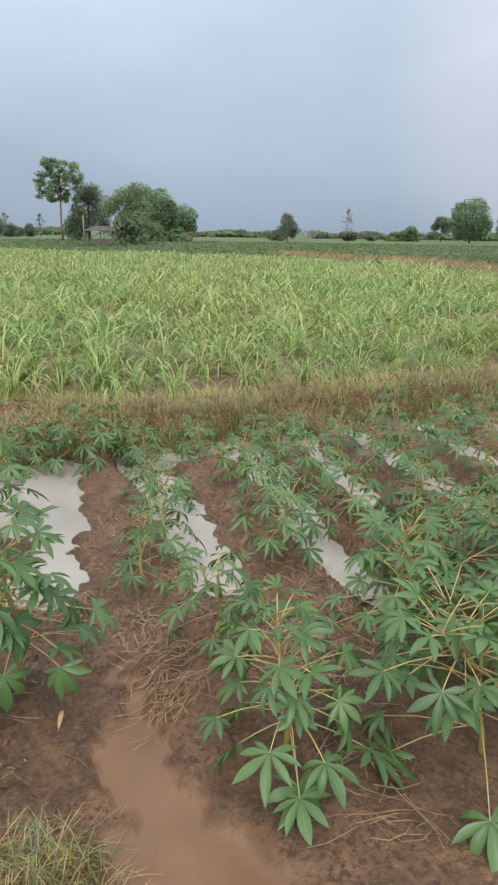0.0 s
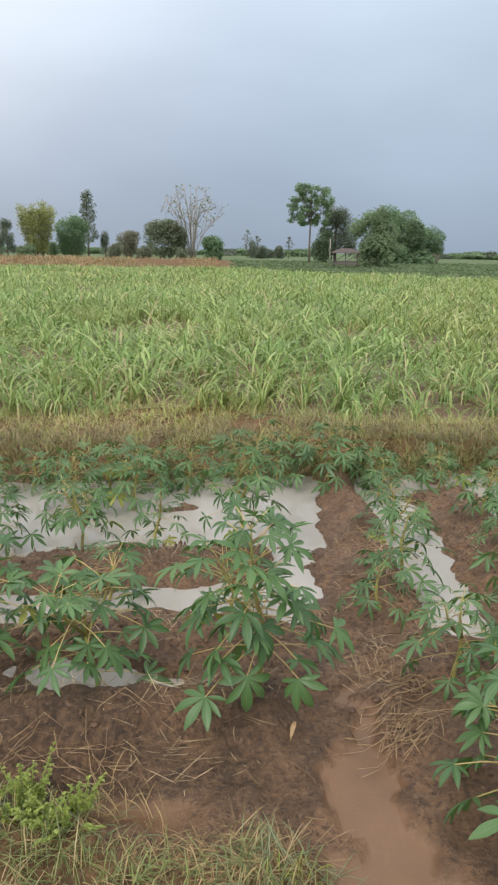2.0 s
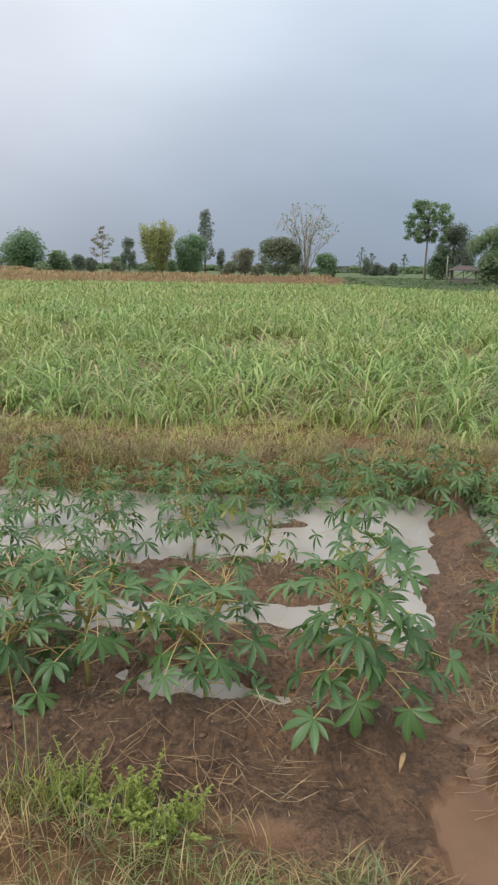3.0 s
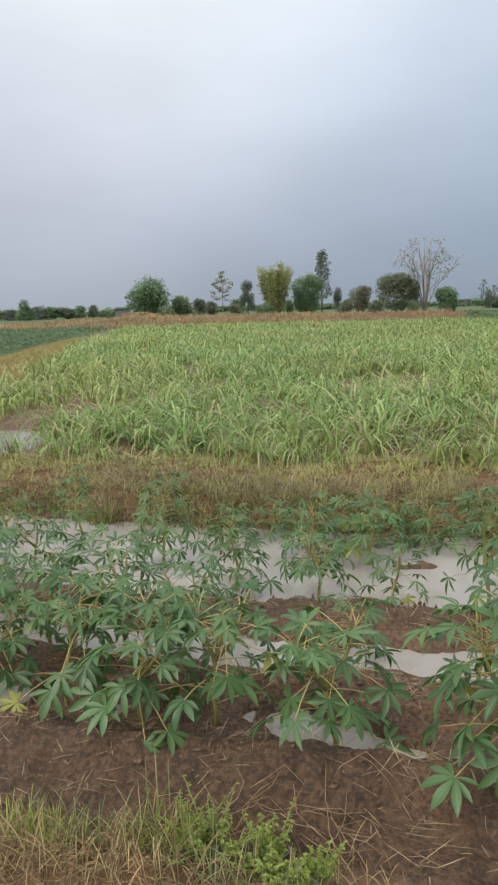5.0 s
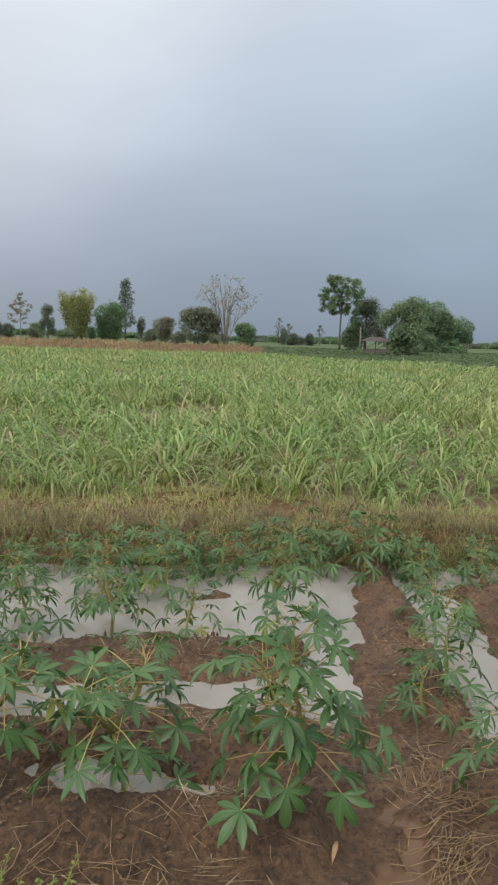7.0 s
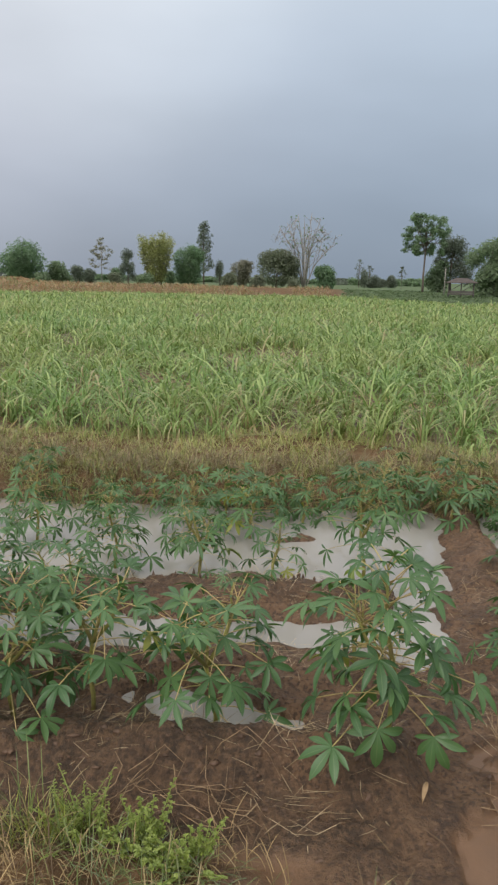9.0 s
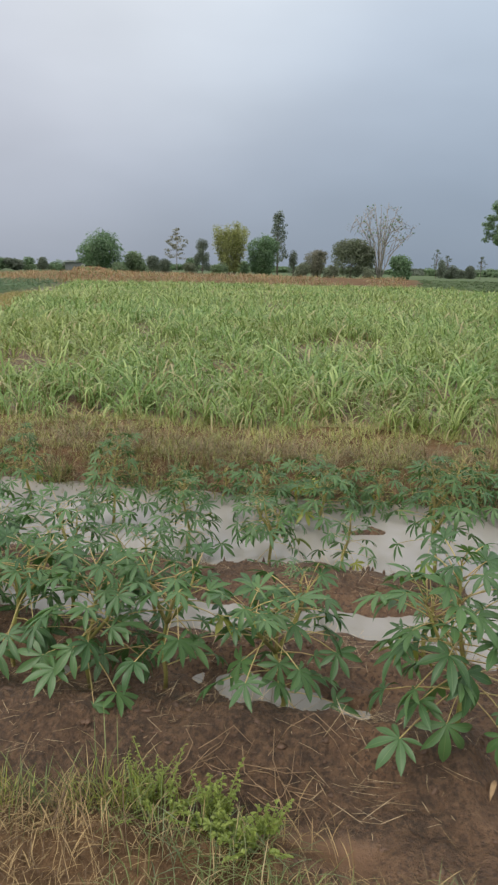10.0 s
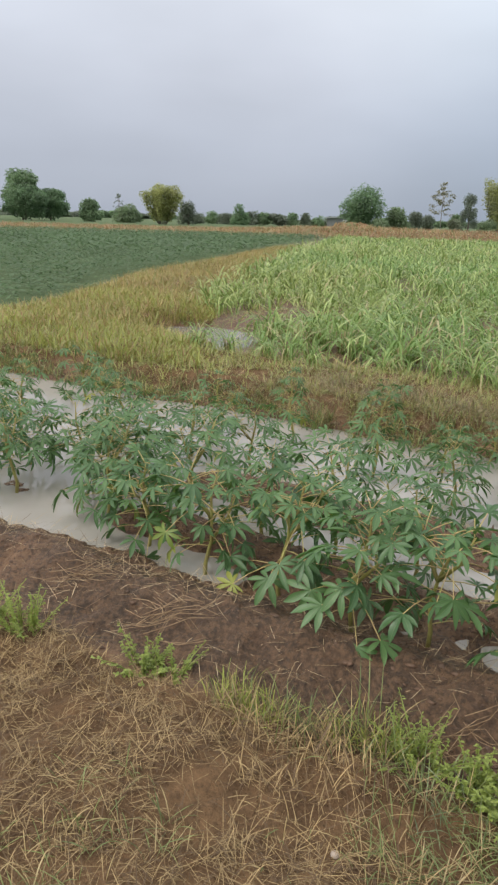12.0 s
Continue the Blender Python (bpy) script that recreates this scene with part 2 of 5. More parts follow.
M_WILLOW = leaf_material("light_leaf_hazed", (0.14, 0.195, 0.105), (0.205, 0.27, 0.145), through_share=0.5, lit=1.6)
M_BAMBOO = leaf_material("bamboo_leaf_hazed", (0.22, 0.24, 0.085), (0.36, 0.37, 0.15), through_share=0.5, lit=1.6)
M_BROWNLEAF = leaf_material("brownish_leaf_hazed", (0.145, 0.17, 0.11), (0.21, 0.235, 0.15), through_share=0.5, lit=1.6)
M_PALELEAF = leaf_material("sparse_pale_leaf", (0.22, 0.22, 0.15), (0.33, 0.32, 0.23))
M_WOOD = plain("weathered_wood", (0.085, 0.075, 0.068), (0.17, 0.15, 0.135), 6, 0.85)
M_ROOF = plain("rusty_roof", (0.066, 0.052, 0.047), (0.11, 0.085, 0.076), 2, 0.9)
M_TIN = plain("tin_roof", (0.42, 0.43, 0.44), (0.55, 0.56, 0.57), 2, 0.45, metal=0.3)
M_WALL = plain("grey_plaster", (0.15, 0.16, 0.16), (0.21, 0.22, 0.21), 1.5, 0.9)
M_WHITE = plain("white_paint", (0.72, 0.72, 0.70), (0.80, 0.80, 0.78), 3, 0.5)
M_GLASS = plain("dark_pane", (0.05, 0.06, 0.07), (0.07, 0.08, 0.09), 1, 0.1)
M_STONE = plain("pale_stone", (0.38, 0.30, 0.24), (0.48, 0.40, 0.33), 40, 0.8)
M_DEADLEAF = plain("dead_leaf", (0.40, 0.26, 0.14), (0.52, 0.37, 0.22), 30, 0.8)
M_PILE = plain("wet_straw", (0.23, 0.145, 0.080), (0.43, 0.30, 0.17), 30, 0.6, 0.1)
M_BUNDDRY = leaf_material("bund_dry_grass", (0.185, 0.138, 0.072), (0.42, 0.325, 0.17), (0.18, 0.18, 0.066), 0.25, patch=1.6)
M_CLOD = plain("wet_clod", (0.070, 0.041, 0.027), (0.155, 0.090, 0.055), 14, 0.6, 0.5)
M_LITTER = leaf_material("pale_litter", (0.30, 0.21, 0.105), (0.64, 0.50, 0.31), (0.15, 0.09, 0.05), 0.25, through_share=0.05, patch=2.0, rough=0.6)
M_FIELD = leaf_material("far_field_leaf", (0.125, 0.185, 0.085), (0.165, 0.225, 0.105), patch=0.08, through_share=0.5, rough=0.7)
M_YELLOWGRASS = leaf_material("yellow_grass", (0.245, 0.275, 0.058), (0.44, 0.465, 0.12), (0.40, 0.26, 0.12), 0.25, patch=0.5)


# ---- mesh helpers ----
rng = np.random.default_rng(7)


def mesh_of(name, verts, faces, material, smooth=True):
    me = bpy.data.meshes.new(name)
    me.from_pydata(np.asarray(verts).tolist(), [], np.asarray(faces).tolist() if isinstance(faces, np.ndarray) else faces)
    me.materials.append(material)
    if smooth:
        me.polygons.foreach_set("use_smooth", np.ones(len(me.polygons), dtype=bool))
    me.update()
    return me


def part(name, mesh, parent=None, m=None, label=""):
    ob = new(name, mesh)
    if parent is not None:
        ob.parent = parent
    if m is not None:
        ob.matrix_basis = m
    return tagged(ob, label=label)


class Heap:
    """Gathers vertices and faces of many pieces for one mesh."""

    def __init__(self):
        self.v, self.f, self.count = [], [], 0

    def add(self, verts, faces):
        verts = np.asarray(verts, dtype=float).reshape(-1, 3)
        self.f += [tuple(i + self.count for i in f) for f in faces]
        self.v.append(verts)
        self.count += len(verts)

    def grid(self, verts, faces):
        """Faces as an integer array of quads."""
        self.f += (np.asarray(faces) + self.count).tolist()
        self.v.append(np.asarray(verts, dtype=float).reshape(-1, 3))
        self.count += len(self.v[-1])

    def tube(self, pts, radii, sides=6, cap=True):
        pts = [Vector(p) for p in pts]
        rings = []
        for i, p in enumerate(pts):
            d = (pts[min(i + 1, len(pts) - 1)] - pts[max(i - 1, 0)]).normalized()
            a = d.orthogonal().normalized()
            b = d.cross(a)
            rings += [p + radii[i] * (math.cos(2 * math.pi * j / sides) * a + math.sin(2 * math.pi * j / sides) * b) for j in range(sides)]
        faces = [(i * sides + j, i * sides + (j + 1) % sides, (i + 1) * sides + (j + 1) % sides, (i + 1) * sides + j)
                 for i in range(len(pts) - 1) for j in range(sides)]
        if cap:
            faces += [tuple(range(sides))[::-1], tuple((len(pts) - 1) * sides + j for j in range(sides))]
        self.add([tuple(r) for r in rings], faces)

    def box(self, lo, hi):
        x0, y0, z0 = lo
        x1, y1, z1 = hi
        v = [(x0, y0, z0), (x1, y0, z0), (x1, y1, z0), (x0, y1, z0), (x0, y0, z1), (x1, y0, z1), (x1, y1, z1), (x0, y1, z1)]
        self.add(v, [(3, 2, 1, 0), (4, 5, 6, 7), (0, 1, 5, 4), (1, 2, 6, 5), (2, 3, 7, 6), (3, 0, 4, 7)])

    def mesh(self, name, material, smooth=True):
        return mesh_of(name, np.concatenate(self.v), self.f, material, smooth)


def blades(base, az, length, width, lean, curl, segs=4, twist=0.0):
    """Strips that rise from base and bend over: arrays of n blades. Returns vertices and quads."""
    n = len(base)
    t = np.linspace(0, 1, segs + 1)
    mid = (t[1:] + t[:-1]) / 2
    ang = lean[:, None] + curl[:, None] * mid[None, :] ** 1.4
    step = (length / segs)[:, None]
    out = np.concatenate([np.zeros((n, 1)), np.cumsum(np.sin(ang) * step, 1)], 1)
    up = np.concatenate([np.zeros((n, 1)), np.cumsum(np.cos(ang) * step, 1)], 1)
    dx, dy = np.sin(az)[:, None], np.cos(az)[:, None]
    cx, cy, cz = base[:, 0:1] + out * dx, base[:, 1:2] + out * dy, base[:, 2:3] + up
    prof = (0.45 + 1.1 * t) * (1 - t ** 2.2) ** 0.8 + 0.03
    w = width[:, None] * prof[None, :] * 0.5
    tw = az[:, None] + math.pi / 2 + twist * (rng.random((n, 1)) - 0.5) * (0.5 + t[None, :])
    wx, wy = np.sin(tw) * w, np.cos(tw) * w
    left = np.stack([cx - wx, cy - wy, cz], -1)
    right = np.stack([cx + wx, cy + wy, cz], -1)
    verts = np.stack([left, right], 2).reshape(n, -1, 3)
    k = np.arange(segs)
    quad = np.stack([2 * k, 2 * k + 1, 2 * k + 3, 2 * k + 2], -1)
    faces = (quad[None] + (np.arange(n) * 2 * (segs + 1))[:, None, None]).reshape(-1, 4)
    return verts.reshape(-1, 3), faces


def fbm(x, y, scale, octaves=4, seed=0, gain=0.5):
    """Value noise on a lattice, -1 to 1."""
    table = np.random.default_rng(100 + seed).random((256, 256)) * 2 - 1
    total, amp, norm = np.zeros(np.shape(x)), 1.0, 0.0
    for o in range(octaves):
        u, v = np.asarray(x) * scale * 2 ** o + 17.3 * o, np.asarray(y) * scale * 2 ** o + 5.1 * o
        iu, iv = np.floor(u).astype(int), np.floor(v).astype(int)
        fu, fv = u - iu, v - iv
        fu, fv = fu * fu * (3 - 2 * fu), fv * fv * (3 - 2 * fv)
        a, b = table[iu % 256, iv % 256], table[(iu + 1) % 256, iv % 256]
        c, d = table[iu % 256, (iv + 1) % 256], table[(iu + 1) % 256, (iv + 1) % 256]
        total += amp * ((a * (1 - fu) + b * fu) * (1 - fv) + (c * (1 - fu) + d * fu) * fv)
        norm += amp
        amp *= gain
    return total / norm


def smooth(x, a, b):
    t = np.clip((np.asarray(x, dtype=float) - a) / (b - a), 0, 1)
    return t * t * (3 - 2 * t)


def hump(x, centre, half):
    """1 at the centre, 0 past the half-width."""
    t = np.clip(1 - np.abs(np.asarray(x) - centre) / half, 0, 1)
    return t * t * (3 - 2 * t)


# ---- the plan ----
WATER = -0.03
BUND_FRONT = 5.28


def cane_left(y):
    """The cane's left border."""
    return np.interp(y, [6.0, 9.0, 13.3, 32.6, 100.0], [-4.2, -6.0, -8.2, -15.2, -38.0])


def strip_left(y):
    """The left border of the grass strip beside the cane."""
    return np.interp(y, [7.3, 7.8, 9.2, 15.1, 23.4, 32.7, 47.0, 100.0], [-30.0, -8.9, -9.0, -11.7, -14.1, -17.0, -20.8, -39.5])


def cane_reach(az):
    """How far the cane goes, by bearing."""
    return np.interp(az, [-40, -25, 0, 10, 15, 20, 28, 37, 45, 60], [64, 66, 66, 58, 53, 50, 46, 38, 27, 15])


def near_side(x):
    """How much nearer the cane begins towards the mud strip."""
    return 0.5 * smooth(x, 0.2, 2.2)


def relief(x, y):
    """Height of the ground and its zones: grassy, slick, crop."""
    x, y = np.asarray(x, dtype=float), np.asarray(y, dtype=float)
    wob, wob2 = 0.09 * fbm(x, y, 0.9, 3, 1), 0.05 * fbm(x, y, 4.5, 3, 13)
    wob3 = 0.030 * fbm(x, y, 11, 2, 28)
    wx, wy = x + wob + wob2 + wob3, y + 0.8 * wob - 0.9 * wob2 + 0.8 * wob3
    z = 0.012 * fbm(x, y, 1.7, 3, 2)
    near = smooth(y, 1.2, 1.9) * smooth(y, BUND_FRONT + 0.4, BUND_FRONT - 0.1)
    # headland ridges and furrows, along the bund, up to the mud strip
    skew = 0.19 * np.clip(wy - 3.3, -0.4, 2.0)
    left = smooth(wx - skew, 0.82, 0.64)
    ridges = (0.10 + 0.05 * fbm(x, y, 2.6, 2, 12)) * hump(wy, 2.39, 0.25) + 0.06 * hump(wy, 3.0, 0.24) + 0.075 * hump(wy, 3.72, 0.22) + 0.105 * hump(wy, 4.60, 0.14) * hump(x, 0.05, 0.45)
    furrows = -0.12 * hump(wy + 0.35 * np.clip(x + 0.2, -0.4, 0.4), 2.65, 0.19) * smooth(0.5 * fbm(x, y, 4, 2, 29) + 1.1 * hump(x, -0.22, 0.52) + 0.40 * smooth(x, -0.5, -0.8) + 0.6 * smooth(x, -1.75, -2.0) - 0.46, -0.15, 0.25) - 0.10 * hump(wy, 3.33, 0.24) - 0.10 * smooth(wy, 3.84, 3.98) * smooth(wy, BUND_FRONT + 0.02, BUND_FRONT - 0.12)
    channel = -0.115 * hump(wx - skew, 0.565, 0.19) * smooth(wy, 2.98, 3.18) * smooth(wy, BUND_FRONT, BUND_FRONT - 0.15)
    z += smooth(wx - skew, 0.60, 0.45) * ridges + left * furrows + channel * (1 - 0.8 * smooth(wx - skew, 0.50, 0.40))
    # the drowned low end of the field, and the cross furrow at the foot of the bund
    z -= 0.11 * smooth(wx, -2.35, -2.8) * smooth(wy, 2.62, 2.78) * smooth(wy, BUND_FRONT + 0.02, BUND_FRONT - 0.12)
    z -= 0.15 * smooth(wx, 1.30, 1.45) * smooth(wx, 3.5, 3.0) * hump(wy, 4.96, 0.30)
    # the front furrow before the first ridge, a shallow wet strip
    z += -0.020 * hump(wy, 2.04, 0.14) * smooth(wx, 0.6, 0.3)
    # mud strip and the ridges that run away from it
    right = smooth(wx - skew, 0.78, 0.93)
    z += right * 0.055 * hump(wx, 1.14, 0.32) * smooth(wy, 2.3, 2.8)
    for cx, lean, y0, y1, half, depth in ((1.34, 0.10, 2.74, 5.3, 0.27, 0.125), (2.02, 0.20, 2.35, 5.3, 0.20, 0.125), (2.62, 0.14, 3.5, 5.3, 0.19, 0.115),
                                          (3.25, 0.12, 2.5, 5.3, 0.22, 0.085), (3.95, 0.12, 2.5, 5.3, 0.22, 0.085), (4.65, 0.10, 2.2, 5.3, 0.22, 0.085), (5.4, 0.1, 2, 5.3, 0.22, 0.085)):
        z -= right * depth * hump(wx - lean * (wy - 3.0), cx, half) * smooth(wy, y0, y0 + 0.25) * smooth(wy, y1, y1 - 0.2)
    for cx, lean in ((1.78, 0.12), (2.34, 0.16), (2.93, 0.13), (3.6, 0.12), (4.3, 0.11), (5.0, 0.1)):
        z += right * 0.085 * hump(wx - lean * (wy - 3.0), cx, 0.26) * near * smooth(y, 1.4, 2.0)
    z += right * 0.05 * hump(wx, 1.15, 0.3) * smooth(y, 1.2, 1.6) * smooth(y, 2.5, 2.2)
    # the slick of silt that drains between the plants
    path_x = np.interp(y, [1.2, 1.45, 1.6, 1.8, 2.05, 2.3, 2.7], [0.65, 0.64, 0.61, 0.61, 0.63, 0.69, 0.74])
    path_w = np.interp(y, [1.2, 1.4, 1.6, 1.8, 2.05, 2.3, 2.7], [0.31, 0.26, 0.19, 0.14, 0.115, 0.07, 0.04])
    slick = smooth(np.abs(wx + 1.4 * wob2 + 1.6 * wob3 - path_x), path_w * 1.12, path_w * 0.66) * smooth(y, 1.0, 1.3) * smooth(y, 2.75, 2.45)
    slick2 = hump(wy, 1.955, 0.10) * smooth(wx, 0.20, 0.0) * smooth(fbm(x, y, 1.3, 2, 9) + 0.6 * hump(x, 0.0, 0.5), 0.0, 0.3)
    slick = np.clip(np.maximum(slick, 0.95 * slick2), 0, 1)
    z = np.where(slick > 0, z * (1 - slick) + slick * -0.018, z)
    # clods
    rough = near * (1 - slick)
    z += rough * (0.030 * fbm(x, y, 4, 4, 3, 0.6) + 0.026 * fbm(x, y, 9, 2, 4, 0.6) + 0.014 * fbm(x, y, 21, 1, 14))
    # verge on which the camera's bearer stands
    edge = 1.98 + 0.10 * fbm(x, y, 1.3, 3, 5) - 0.15 * smooth(x, -0.35, -0.1) - 1.1 * smooth(x, 0.35, 0.65)
    grassy = smooth(y, edge, edge - 0.12) * 0.8
    z += smooth(y, edge + 0.05, edge - 0.2) * (0.03 + 0.018 * fbm(x, y, 5, 4, 6, 0.65) + 0.012 * fbm(x, y, 20, 2, 16))
    # the grass bund, a ragged bank
    bw = 0.16 * fbm(x, y, 0.7, 3, 7)
    bund = smooth(y + bw, BUND_FRONT - 0.03, BUND_FRONT + 0.26) * smooth(y + bw + near_side(x), 7.3, 6.6)
    z += bund * (0.17 + 0.05 * fbm(x, y, 1.1, 3, 8))
    grassy = np.maximum(grassy, bund * 0.95)
    # cane field, pond and strip
    cane = smooth(x, cane_left(y) - 0.3, cane_left(y) + 0.2) * smooth(y, 6.5, 7.0)
    z += cane * smooth(y, 80, 40) * (0.03 * fbm(x, y, 0.8, 3, 10) + 0.03)
    pond = hump(x + 0.25 * (y - 8) + 0.6 * wob, -5.5, 1.3) * hump(y, 8.5, 1.15)
    z -= np.clip(pond * 1.8, 0, 1) * (0.16 + 0.06 * fbm(x, y, 2.2, 3, 26)) * smooth(y, 7.0, 7.4)
    strip = smooth(x, strip_left(y) - 0.3, strip_left(y) + 0.3) * smooth(x, cane_left(y) + 0.2, cane_left(y) - 0.4) * smooth(y, 6.8, 7.3) * (1 - np.clip(pond * 2, 0, 1))
    z += strip * (0.10 + 0.05 * fbm(x, y, 0.6, 3, 11))
    grassy = np.maximum(grassy, strip * 0.9)
    back = smooth(x, -6.5, -8) * smooth(y, 5.0, 5.6) * smooth(y, 8.0, 7.4)
    grassy = np.maximum(grassy, back * 0.8)
    # far fields
    dist = np.hypot(x, y)
    bearing = np.degrees(np.arctan2(x, np.maximum(y, 1e-3)))
    field_l = smooth(x, strip_left(y), strip_left(y) - 0.6) * smooth(y, 7.5, 8.0)
    past = dist - cane_reach(bearing)
    beyond = np.maximum(smooth(past, 0, 4), field_l)
    crop = np.clip(np.where(y < -20, 1, 0) + beyond, 0, 1) * 0.95
    grassy = np.maximum(grassy, np.where(y < 0.4, 0.8, 0))
    brown = hump(past, 11, 8) * smooth(bearing, 26, 28.5) * (y > 0)
    grassy = np.maximum(grassy, brown)
    crop = crop * (1 - brown)
    bank = smooth(dist, 68, 73) * smooth(dist, 100, 94) * smooth(bearing, 7, 4) * (y > 0)
    grassy, crop = np.maximum(grassy, 0.9 * bank), crop * (1 - bank)
    # a low bank under the far grass
    bank_az = np.degrees(np.arctan2(x, np.maximum(y, 1e-3)))
    z += 0.72 * hump(dist, 84, 14) * smooth(bank_az, -36, -20) * smooth(bank_az, 9, 4) * (y > 0)
    sodden = smooth(wy, 1.84, 2.02) * smooth(wy, 2.66, 2.5) * smooth(wx, 0.52, 0.30) + 0.8 * hump(wy, 3.72, 0.2) * left + 0.85 * right * smooth(y, 2.4, 2.0) * smooth(wx, 0.80, 1.05)
    sodden = np.clip(sodden * near * (1 - slick) * smooth(fbm(x, y, 3, 3, 19), -0.7, -0.1), 0, 1)
    return z, grassy, slick, crop, sodden


def steps(stops):
    """Grid lines from (place, spacing) rows: the spacing glides from row to row."""
    out = [stops[0][0]]
    while out[-1] < stops[-1][0]:
        p = out[-1]
        out.append(p + float(np.interp(p, [s[0] for s in stops], [s[1] for s in stops])))
    return np.array(out)


def height(x, y):
    return float(relief(np.array([x]), np.array([y]))[0][0])


# ---- ground and water ----
gx = steps([(-2600, 500), (-300, 60), (-60, 6), (-15, 0.8), (-6, 0.12), (-3.4, 0.028), (-2.6, 0.021), (2.4, 0.021), (3.6, 0.045), (7, 0.16), (15, 0.9), (60, 6), (300, 60), (2600, 500)])
gy = steps([(-2600, 500), (-200, 60), (-20, 4), (-2, 0.4), (0.4, 0.06), (1.0, 0.026), (1.8, 0.019), (3.2, 0.019), (4.8, 0.03), (6.2, 0.05), (9, 0.14), (15, 0.6), (60, 4), (130, 10), (300, 60), (2600, 500)])
X, Y = np.meshgrid(gx, gy)
Z, GRASSY, SLICK, CROP, SODDEN = relief(X, Y)
nx, ny = len(gx), len(gy)
idx = np.arange(nx * ny).reshape(ny, nx)
gf = np.stack([idx[:-1, :-1], idx[:-1, 1:], idx[1:, 1:], idx[1:, :-1]], -1).reshape(-1, 4)
ground = new("ground", mesh_of("ground", np.stack([X, Y, Z], -1).reshape(-1, 3), gf, M_GROUND))
zone = ground.data.color_attributes.new("zone", "FLOAT_COLOR", "POINT")
zone.data.foreach_set("color", np.stack([GRASSY, SLICK, CROP, SODDEN], -1).astype(np.float32).ravel())
tagged(ground, "wet reddish-brown ridged mud with silt slicks, running out to far fields", "ground", kind="structure")


def water_sheet(name, x0, x1, y0, y1, z, label, material=M_WATER):
    h = Heap()
    xs, ys = np.linspace(x0, x1, 12), np.linspace(y0, y1, 8)
    gx2, gy2 = np.meshgrid(xs, ys)
    i2 = np.arange(96).reshape(8, 12)
    h.grid(np.stack([gx2, gy2, np.full_like(gx2, z)], -1), np.stack([i2[:-1, :-1], i2[:-1, 1:], i2[1:, 1:], i2[1:, :-1]], -1).reshape(-1, 4))
    return tagged(new(name, h.mesh(name, material)), label, "water", kind="structure")


water_sheet("water_furrows", -9.0, 7.5, 2.45, 5.6, WATER, "still silty rainwater flooding the furrows between cassava ridges")
water_sheet("water_pond", -8.0, -3.4, 7.0, 10.0, WATER - 0.005, "shallow grey puddle beside the cane and grass strip", M_POND)


# ---- cassava ----
def leaflet(h, ribs, length, width, turn, droop, fold, sway):
    """One lobe of a leaf: a folded lance with a sunk midrib, bent down and a little sideways."""
    n = 6
    c, s = math.cos(turn), math.sin(turn)
    rows = []
    for i in range(n + 1):
        t = i / n
        w = width * 0.5 * (math.sin(math.pi * (0.05 + 0.95 * t ** 1.25)) ** 1.05 if t < 1 else 0.0)
        a = droop * t
        r, z = length * math.sin(max(a, 1e-3)) / max(droop, 1e-3), -length * (1 - math.cos(a)) / max(droop, 1e-3)
        for k in (-1, 0, 1):
            y = k * w * (1 - 0.25 * fold) + sway * length * t * t
            rows.append((r * c - y * s, r * s + y * c, z + (fold * w if k else 0.0)))
            ribs.append(1.0 if k == 0 else 0.0)
    faces = []
    for i in range(n):
        for k in (0, 1):
            a = i * 3 + k
            faces.append((a, a + 3, a + 4, a + 1))
    h.add(rows, faces)


def make_leaf(seed, material, slim, bend):
    """A palmate leaf: slim is the lobes' width to length, bend how far they hang."""
    r = random.Random(seed)
    h, ribs = Heap(), []
    lobes = r.choice((5, 7, 7, 7, 6))
    for i in range(lobes):
        f = (i - (lobes - 1) / 2) / ((lobes - 1) / 2)
        turn = radians(122 if lobes == 7 else 96) * f + radians(r.uniform(-8, 8))
        length = 0.125 * (1 - 0.42 * abs(f) ** 1.6) * r.uniform(0.85, 1.1)
        leaflet(h, ribs, length, length * slim * r.uniform(0.85, 1.12), turn, bend * r.uniform(0.5, 1.4), r.uniform(0.15, 0.6), r.uniform(-0.10, 0.10))
    me = h.mesh("leaf", material)
    at = me.attributes.new("rib", "FLOAT", "POINT")
    at.data.foreach_set("value", np.array(ribs, dtype=np.float32))
    return me


LEAVES = [make_leaf(s, M_CASSAVA, 0.295, 0.25 + 0.11 * (s % 7)) for s in range(14)]
SLIM = [make_leaf(30 + s, M_CASSAVA, 0.225, 0.25 + 0.13 * (s % 7)) for s in range(12)]
OLD = [make_leaf(80 + s, M_OLDLEAF, 0.27, 0.7) for s in range(2)]
YOUNG = [make_leaf(60 + s, M_YOUNG, 0.25, 0.8) for s in range(3)]


def petiole_points(node, tip):
    sag = 0.05 * (tip - node).length
    return [node, node.lerp(tip, 0.33) + Vector((0, 0, sag)), node.lerp(tip, 0.68) + Vector((0, 0, sag)), tip]


